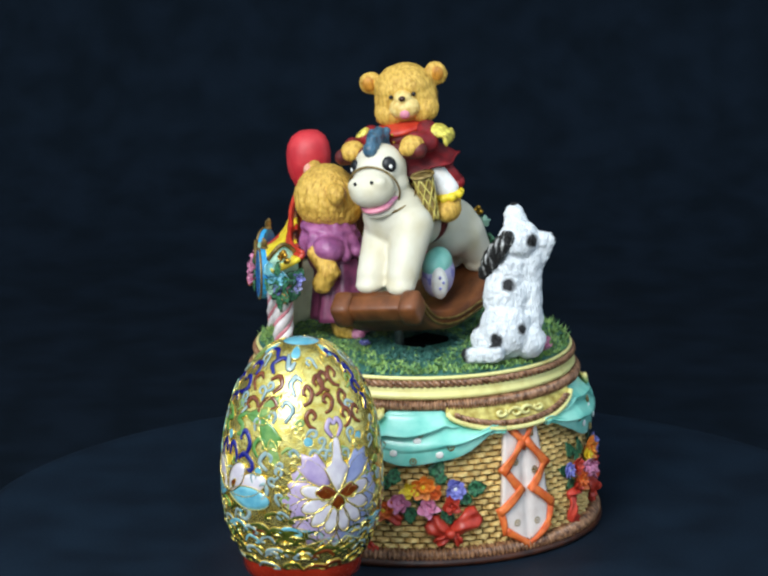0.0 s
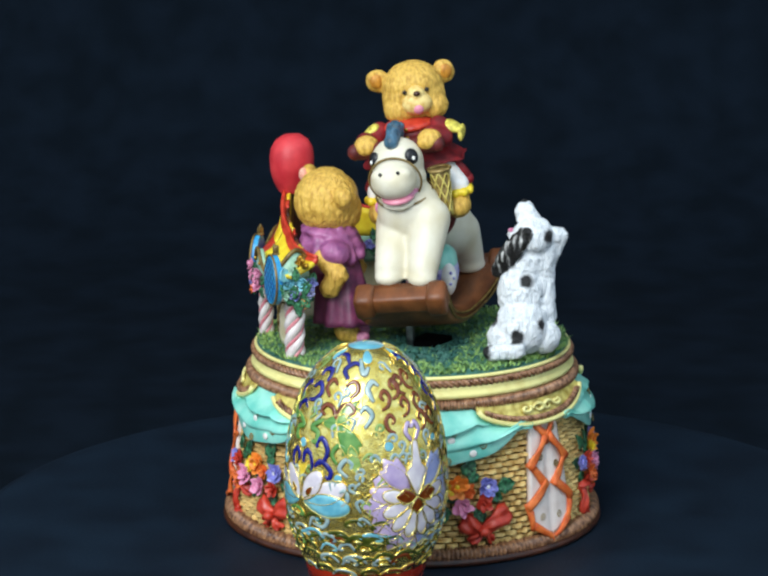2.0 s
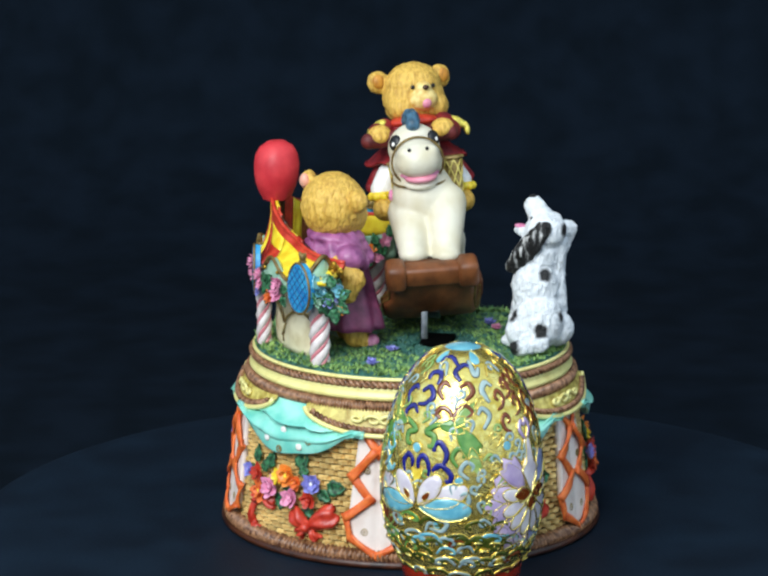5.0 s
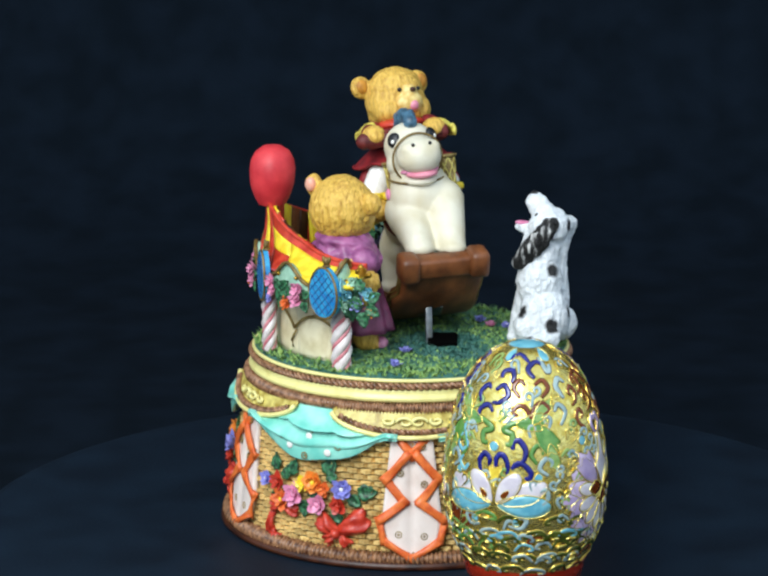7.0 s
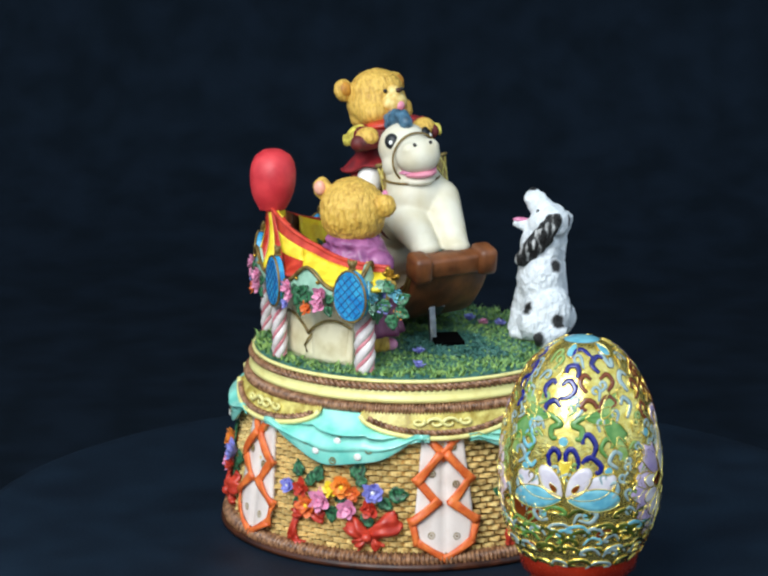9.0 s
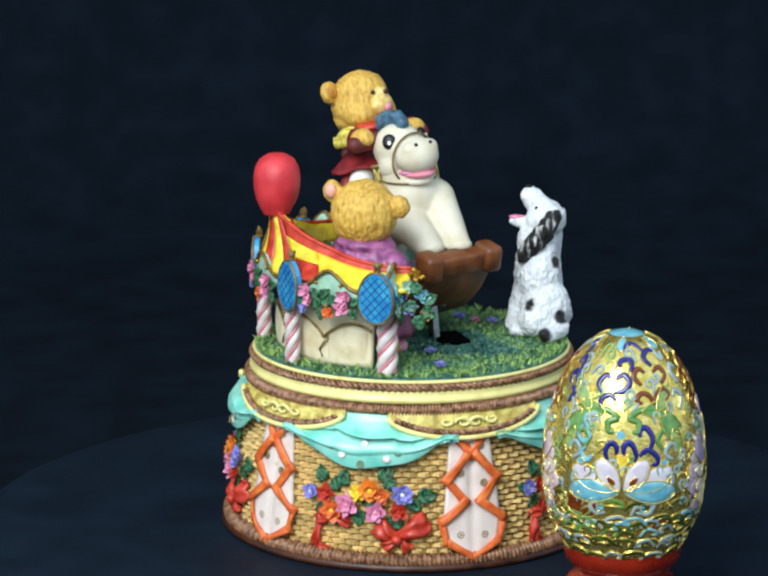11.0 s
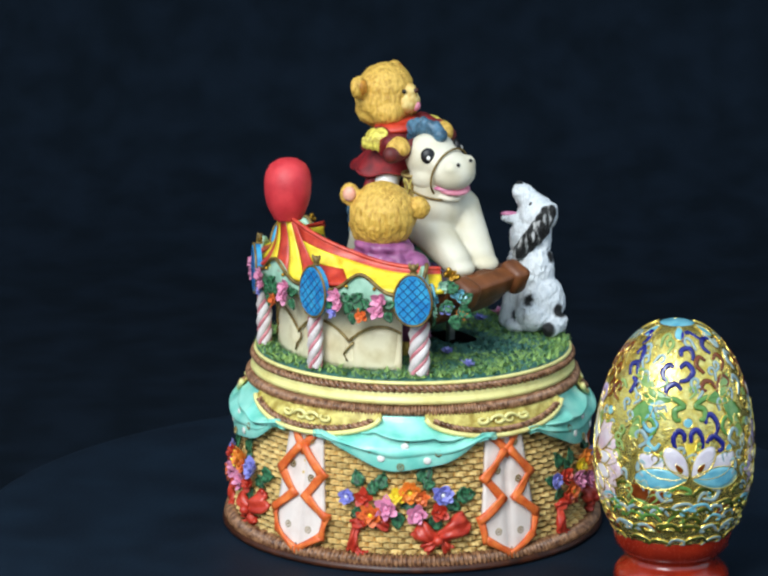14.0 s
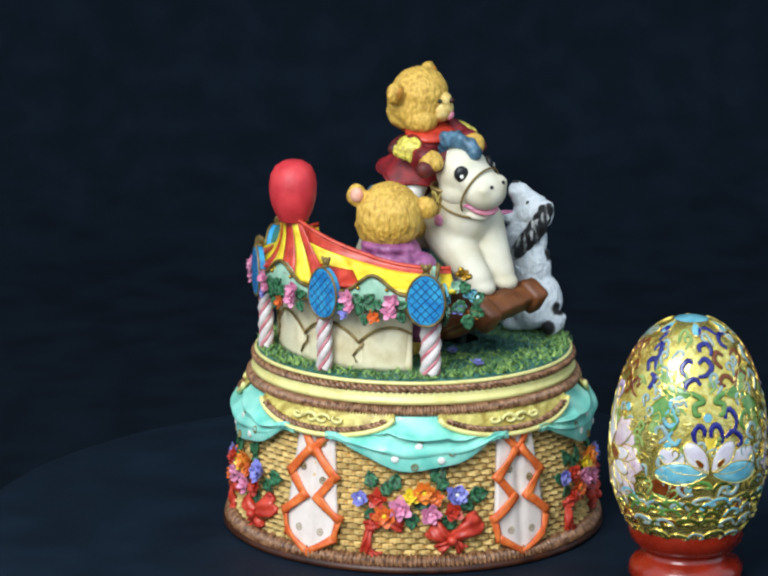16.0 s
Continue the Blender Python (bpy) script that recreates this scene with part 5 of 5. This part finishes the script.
def inlay(psi, outline, material, label="", name="enamel_petal", wire=0.24, out=0.28):
    """A field of enamel inside a gilt wire, lying on the shell."""
    o = np.array(outline, float)
    c = o.mean(0)
    TAKEN.append(on_egg(psi, *c))
    TAKEN.append(on_egg(psi, *o[0]))
    n = len(o)
    bm = bmesh.new()
    rings = []
    for f, h in ((1.0, -0.25), (0.97, out), (0.66, out + 0.05), (0.33, out + 0.05)):
        rings.append([bm.verts.new(on_egg(psi, *(c + (q - c) * f), h)) for q in o])
    mid = bm.verts.new(on_egg(psi, *c, out + 0.05))
    for a, b in zip(rings, rings[1:]):
        for i in range(n):
            bm.faces.new((a[i], a[(i + 1) % n], b[(i + 1) % n], b[i]))
    for i in range(n):
        bm.faces.new((rings[-1][i], rings[-1][(i + 1) % n], mid))
    ob = part(name, bm, material, egg, label)
    if wire:
        tube("gilt_wire", [on_egg(psi, *q, out) for q in o], wire, EGG_GOLD, ob, seg=5, closed=True)
    return ob


def petal(cx, cz, length, width, deg, tip=0.55, n=18):
    """The outline of a petal that grows from (cx, cz) towards deg."""
    out = []
    for i in range(n):
        t = 2 * math.pi * i / n
        x = length * 0.5 * (1 - math.cos(t))
        y = width * 0.5 * math.sin(t) * (1 - tip * 0.5 * math.cos(t) * -1) * 0.8
        a = radians(deg)
        out.append((cx + x * math.cos(a) - y * math.sin(a), cz + x * math.sin(a) + y * math.cos(a)))
    return out


TAKEN = []


def hook(psi, s, z, size, deg, flip, material, width=0.75, turns=0.85, name="enamel_scroll", label=""):
    """A comma scroll: a tapered band that curls in at one end."""
    path, rad = [], []
    n = 22
    width *= 0.82
    b0 = radians(deg)
    TAKEN.append(on_egg(psi, s - 0.6 * size * math.sin(b0), z + 0.6 * size * math.cos(b0)))
    for i in range(n):
        t = i / (n - 1)
        if t < 0.4:
            x, y = 0.0, size * (t / 0.4) * 0.8
        else:
            u = (t - 0.4) / 0.6
            r = 0.42 * size * (1 - 0.45 * u)
            a = math.pi - u * turns * 2 * math.pi
            x, y = 0.42 * size + r * math.cos(a), size * 0.8 + r * math.sin(a)
        x *= flip
        b = radians(deg)
        path.append(on_egg(psi, s + x * math.cos(b) - y * math.sin(b), z + x * math.sin(b) + y * math.cos(b), 0.25))
        rad.append(width * (0.35 + 0.75 * math.sin(math.pi * min(1, 0.12 + 0.8 * t))))
    return tube(name, path, rad, material, egg, label, seg=6, flat=0.22, up=[egg_up(p) for p in path])


def disc(psi, s, z, r, material, label=""):
    return inlay(psi, [(s + r * math.cos(t), z + r * math.sin(t)) for t in np.linspace(0, 2 * np.pi, 14, endpoint=False)], material, label, "enamel_dot", 0.2)


random.seed(5)


def stroke(psi, knots, material, width=0.8, name="enamel_scroll", label=""):
    """A swelling band of enamel through knots of (degrees from psi, height)."""
    ln = curve_line([(d, z, 0) for d, z in knots], 7)
    n = len(ln)
    path = [on_egg(psi + q[0], 0, q[1], 0.25) for q in ln]
    for q in path[::6]:
        TAKEN.append(q)
    rad = [width * (0.45 + 0.6 * math.sin(math.pi * min(1.0, 0.1 + 0.85 * k / (n - 1)))) for k in range(n)]
    ups = [egg_up(p) for p in path]
    ob = tube(name, path, rad, material, egg, label, seg=6, flat=0.26, up=ups)
    under = [on_egg(psi + q[0], 0, q[1], 0.1) for q in ln]
    tube("gilt_wire", under, [r + 0.16 for r in rad], EGG_GOLD, ob, seg=6, flat=0.2, up=ups)
    return ob


def ruffled(cx, cz, length, width, deg, lobes=3, n=26):
    """A full petal with a lobed end, growing from (cx, cz) towards deg."""
    out = []
    a = radians(deg)
    for i in range(n):
        t = 2 * math.pi * i / n
        x = length * 0.5 * (1 - math.cos(t))
        k = max(0.0, x / length - 0.35)
        y = width * 0.5 * math.sin(t) * (0.55 + 0.75 * x / length)
        g = 1 + 0.16 * k * math.cos(lobes * 2.4 * (t - math.pi))
        x, y = x * g, y * g
        out.append((cx + x * math.cos(a) - y * math.sin(a), cz + x * math.sin(a) + y * math.cos(a)))
    return out


def lotus(psi):
    """A white and sky blue lotus under navy scrolls, with leaves arching over it."""
    for sg in (-1, 1):
        inlay(psi, ruffled(sg * 2.6, 46.4, 15.0, 8.0, 90 - sg * 66, 1), EN_WHITE, "white lotus petal")
        inlay(psi, ruffled(sg * 0.9, 46.0, 16.6, 8.4, 90 - sg * 92, 1), EN_CYAN, "sky blue lotus petal", out=0.4)
        inlay(psi, ruffled(sg * 0.8, 46.4, 11.6, 7.2, 90 - sg * 36, 1), EN_WHITE, "white lotus petal", out=0.45)
        inlay(psi, petal(sg * 2.6, 48.3, 3.6, 2.2, 90 - sg * 40), EN_BROWN, "brown petal mark", "enamel_dot", 0.15, 0.6)
        disc(psi, sg * 14.6, 55.4, 1.5, EN_CYAN, "sky blue dot")
        disc(psi, sg * 7.4, 40.2, 1.5, EN_CYAN, "sky blue dot")
        # leaf that arches out from the middle dot
        stroke(psi, [(sg * 7, 66.2), (sg * 11, 66.4), (sg * 11.5, 69.4), (sg * 5, 70.8), (sg * 14, 73.2), (sg * 26, 73.4)], EN_GREEN, 1.0, "enamel_leaf", "green leaf")
        inlay(psi, ruffled(sg * 6.0, 72.6, 9.5, 5.6, 90 - sg * 84, 3), EN_GREEN, "green leaf", "enamel_leaf")
        inlay(psi, ruffled(sg * 11.5, 72.6, 8.5, 5.0, 90 - sg * 30, 3), EN_MOSS, "pale green leaf", "enamel_leaf")
        inlay(psi, ruffled(sg * 12.0, 72.8, 12.5, 6.4, 90 - sg * 138, 3), EN_GREEN, "green leaf", "enamel_leaf")
        inlay(psi, ruffled(sg * 17.6, 66.4, 9.0, 4.2, 90 - sg * 160, 3), EN_MOSS, "pale green leaf", "enamel_leaf")
        stroke(psi, [(sg * 30, 60), (sg * 26, 63), (sg * 30, 66), (sg * 35, 65), (sg * 34, 63)], EN_GREEN, 0.8, label="green scroll")
        stroke(psi, [(sg * 38, 56), (sg * 32, 58.5), (sg * 36, 61.5), (sg * 41, 60.6), (sg * 40, 58.8)], EN_SAGE, 0.8, label="grey-blue scroll")
        stroke(psi, [(sg * 27, 47.6), (sg * 33, 46.2), (sg * 38, 48.6), (sg * 36, 51.4), (sg * 32, 50.6)], EN_SAGE, 0.8, label="grey-blue scroll")
        stroke(psi, [(sg * 12, 38.5), (sg * 19, 38.0), (sg * 23, 40.6), (sg * 19, 42), (sg * 17, 40.4)], EN_SAGE, 0.8, label="grey-blue scroll")
    inlay(psi, [(0, 51.0), (1.3, 55), (2.7, 59.6), (1.3, 58.6), (0, 58.2), (-1.3, 58.6), (-2.7, 59.6), (-1.3, 55)], EN_YELLOW, "yellow lotus heart")
    disc(psi, -0.8, 65.2, 1.7, EN_CYAN, "sky blue dot")
    for kn in ([(-10.5, 55.8), (-12.4, 60.2), (-8.8, 62.6), (-4.6, 61.2), (-4.9, 58.6)], [(0.6, 58.6), (0.8, 61.6), (5, 62.8), (8.8, 60.2), (9.4, 55.8)],
               [(12.6, 64.6), (12.6, 66.8), (17, 67.6), (21.8, 64.6), (20.4, 61.2), (15, 59.0)], [(12, 58.2), (16, 60.2), (21, 59.6), (25.6, 57.2), (24, 54.9), (21.5, 55.7)],
               [(-20, 78.4), (-24.5, 81.2), (-19, 83.7), (-13.8, 82.8)], [(-8.5, 82.6), (-1, 84.2), (5, 81.7), (-1, 79.2), (-9, 78.6)],
               [(-19.4, 73.8), (-19, 76.4), (-12, 77.9), (-6.5, 76.0)], [(-6, 86.2), (-5, 88.1), (4.6, 88.5), (8, 86.9), (6, 85)],
               [(-3, 90.4), (1.6, 92.5), (15, 92.5), (27, 90.6)], [(31, 86.4), (24, 89), (35, 90.9), (48, 89.8)]):
        stroke(psi, kn, EN_NAVY, 0.9, label="navy scroll")
    for kn in ([(16, 80.8), (9.5, 83.6), (14, 85.9), (21, 84.6)], [(36, 80.8), (43.5, 83.5), (39, 85.9), (30, 84.6)],
               [(26, 74.4), (22, 77.6), (15, 78.4), (11, 76.4), (15.5, 75.2)], [(26, 74.4), (28.5, 77.5), (36, 79.3), (41.5, 77.2), (36, 75.6)]):
        stroke(psi, kn, EN_BROWN, 0.78, label="brown scroll")
    for kn in ([(-32, 67.5), (-35, 64), (-30, 62), (-25, 64.2), (-28, 66)], [(-22, 58), (-26, 56), (-31, 58.2), (-28, 60.6)],
               [(-27, 66), (-31, 70), (-26, 71.6)], [(50, 72), (56, 76), (50, 78.4), (46, 76.4)], [(58, 80), (52, 83.4), (57, 86), (64, 84.6)]):
        stroke(psi, kn, EN_CYAN if kn[0][1] < 70 else EN_SAGE, 0.8, label="pale blue scroll")
    inlay(psi, ruffled(-14.5, 36.2, 9.0, 8.0, 120, 3), EN_BROWN, "brown leaf", "enamel_leaf")
    inlay(psi, ruffled(-14.5, 36.2, 8.5, 6.0, 40, 3), EN_BROWN, "brown leaf", "enamel_leaf")


def great_flower(psi, pale):
    """A large many-petalled flower with a white drop standing on its brown heart."""
    a, b = (EN_WHITE, EN_BLUSH) if pale else (EN_LILAC, EN_PERI)
    inlay(psi, [((14.2 + 1.2 * math.cos(9 * t)) * math.cos(t), 46.6 + (14.6 + 1.2 * math.cos(9 * t)) * math.sin(t)) for t in np.linspace(0, 2 * math.pi, 54, endpoint=False) if not 1.15 < t < 1.99],
          a, "flower ground", "enamel_field", 0.22, 0.2)
    for k, d in enumerate((150, 184, 214, 240, 270, 300, 326, 356, 30)):
        inlay(psi, ruffled(2.6 * math.cos(radians(d)), 47.4 + 2.6 * math.sin(radians(d)), 15.4 if k % 2 else 14.2, 13.5, d, 3), a if k < 5 else b, "ruffled petal", out=0.28 + 0.05 * (k % 2))
    for sg in (-1, 1):
        inlay(psi, ruffled(sg * 3.2, 50.4, 13.6, 8.6, 90 - sg * 36, 3), a if sg < 0 else b, "ruffled upper petal", out=0.42)
        for d in (14, -18, -48, -76):
            da = 90 - sg * (90 - d)
            inlay(psi, ruffled(3.4 * math.cos(radians(da)), 47.2 + 3.4 * math.sin(radians(da)), 8.6, 5.0, da, 1), EN_WHITE, "white inner petal", out=0.55)
            stroke(psi, [(sg * 2.05 * (6.5 * math.cos(radians(d))), 47.2 + 6.5 * math.sin(radians(d))), (sg * 2.05 * (10.5 * math.cos(radians(d + 6))), 47.2 + 10.5 * math.sin(radians(d + 6))),
                         (sg * 2.05 * (12.6 * math.cos(radians(d - 8))), 47.2 + 12.6 * math.sin(radians(d - 8))), (sg * 2.05 * (10.4 * math.cos(radians(d - 14))), 47.2 + 10.4 * math.sin(radians(d - 14)))],
                   EN_MAUVE, 0.5, label="mauve petal line")
        inlay(psi, ruffled(sg * 0.4, 48.4, 6.8, 5.2, 90 - sg * 84, 2), EN_BROWN, "brown flower heart", "enamel_heart", 0.26, 0.7)
        disc(psi, sg * 9.2, 66.0, 1.7, EN_CYAN, "sky blue dot")
    inlay(psi, ruffled(0, 48.2, 5.2, 4.6, -90, 2), EN_BROWN, "brown flower heart", "enamel_heart", 0.26, 0.75)
    drop = [(3.3 * math.sin(t) * (0.62 + 0.38 * math.cos(t)) if math.cos(t) < 0.2 else (1.05 + 1.0 * (1 - math.cos(t))) * math.copysign(1, math.sin(t)) * min(1, 3 * abs(math.sin(t))),
             58.0 + 9.2 * math.cos(t)) for t in np.linspace(0, 2 * math.pi, 26, endpoint=False)]
    inlay(psi, [(x * (2.3 if z < 57 else 1.0), z) for x, z in drop], EN_WHITE, "white drop petal", out=0.7)
    disc(psi, 0, 52.6, 1.7, EN_BROWN, "brown dot")
    for kn in ([(-2, 67), (-6, 70), (-3, 72.6), (0, 71)], [(2, 67), (6, 70.4), (3, 72.8), (0, 71)]):
        stroke(psi, kn, EN_LILAC, 0.8, label="lilac scroll")
    for x, z, sg in ((-11, 82.6, 1), (12, 84.6, -1), (-22, 79.6, 1), (-4, 77.0, 1), (-16, 72.2, -1), (11, 72.0, 1), (25, 72.4, -1), (15, 77.6, -1), (0, 83.6, -1)):
        w = 26.0 / max(egg_r(z), 8)
        stroke(psi + x, [(-sg * 1.5 * w, -2.2 + z), (sg * 3.2 * w, -1.0 + z), (sg * 5.2 * w, 1.8 + z), (sg * 1.5 * w, 3.6 + z), (-sg * 1.6 * w, 2.0 + z), (sg * 0.6 * w, 0.6 + z)], EN_BROWN, 0.68, label="brown scroll")
    for kn in ([(18, 90.8), (25, 92.4), (33, 90.4), (29, 88.6)], [(30, 85.6), (36, 88), (40, 84.4), (34, 83)], [(33, 79), (30, 82), (37, 83), (41, 79.6)], [(38, 73.4), (42, 77), (37, 78.6)],
               [(-46, 92), (-40, 88), (-34, 90)], [(-30, 86), (-36, 84), (-32, 81)]):
        stroke(psi, kn, EN_NAVY if kn[0][0] > 0 else EN_SAGE, 0.95, label="curled scroll")


lotus(-113.5)
lotus(66.5)
great_flower(-25.0, False)
great_flower(156.0, True)
# waves and crests near the foot
DRAWN = [Vector(t) for t in TAKEN]
for row, z in enumerate((22.4, 24.8, 27.2, 29.6, 32.0, 34.6, 37.4, 40.2)):
    cnt = 23 if row > 1 else 18
    for k in range(cnt):
        p0 = (k + 0.5 * (row % 2) + random.uniform(-0.2, 0.2)) * 360 / cnt
        if min((Vector(on_egg(p0, 0, z)) - t).length for t in DRAWN) < 2.4:
            continue
        w = 360 / cnt * random.uniform(0.4, 0.62)
        sg = random.choice((-1, 1))
        z += random.uniform(-0.9, 0.9)
        kn = [(-sg * w, z - 1.2), (-sg * 0.3 * w, z + 1.3), (sg * 0.6 * w, z + 0.8), (sg * 0.9 * w, z - 0.7), (sg * 0.4 * w, z - 0.9)]
        stroke(p0, kn, random.choice((EN_OLIVE, EN_OLIVE, EN_OLIVE, EN_BROWN, EN_SAGE) if row < 4 else (EN_SAGE, EN_GREEN, EN_OLIVE, EN_OLIVE, EN_CYAN)), random.uniform(0.5, 0.78), "enamel_wave", "enamel wave")
        if random.random() < 0.75:
            continue
        arc = [on_egg(p0, 0.5 * w * 0.4 * math.cos(t), z - 1.5 + 1.0 * math.sin(t), 0.45) for t in np.linspace(0.3, math.pi - 0.3, 8)]
        tube("gilt_crest", arc, [0.2 + 0.35 * math.sin(math.pi * q / 7) for q in range(8)], EGG_GOLD, egg, seg=5)
# small scrolls that fill the ground between
tries = 0
while tries < 2600:
    tries += 1
    ps, z = random.uniform(-180, 180), random.uniform(36, 91)
    q = Vector(on_egg(ps, 0, z))
    if min((q - Vector(t)).length for t in TAKEN) < (2.7 if z > 43 else 2.1):
        continue
    hook(ps, 0, z - 1.6, random.uniform(2.8, 3.8), random.uniform(-70, 70), random.choice((-1, 1)),
         random.choice((EN_SAGE, EN_SAGE, EN_MOSS, EGG_GOLD, EGG_GOLD)), 0.62)
# sky blue cap
lathe("enamel_cap", [(0, 95.4), (2.5, 95.3), (5.0, 94.7), (7.0, 93.7), (8.2, 92.7), (8.0, 92.0), (0, 92.0)], EN_CYAN, egg, "sky blue cap", seg=32)
for k in range(6):
    inlay(60 * k, petal(0, 90.6, 3.4, 4.2, 90), EN_CYAN, "sky blue cap petal")

# ---- loose strands of the wicker wall, each a piece ----
for m in strand_poses:
    ob = new("wicker_strand", strand_me)
    ob.parent = music_box
    m2 = m.copy()
    m2.translation = m.translation * MM
    ob.matrix_basis = m2


def motions():
    walk(turntable, [(t, pose(0, 0, 0, 0, 0, a)) for t, a in TURN])
    walk(music_box, [(t, pose(0, 0, 0, 0, 0, a)) for t, a in TURN])
    rows = []
    for t, a in TURN:
        c, s = math.cos(radians(a)), math.sin(radians(a))
        rows.append((t, pose((EGG[0] * c - EGG[1] * s) * MM, (EGG[0] * s + EGG[1] * c) * MM, 0, 0, 0, a)))
    walk(egg, rows)
    walk(horse, [(t, pose(PIVOT[0] * MM, PIVOT[1] * MM, PIVOT[2] * MM, 0, a - UPRIGHT, HEADING)) for t, a in ROCK])


motions()
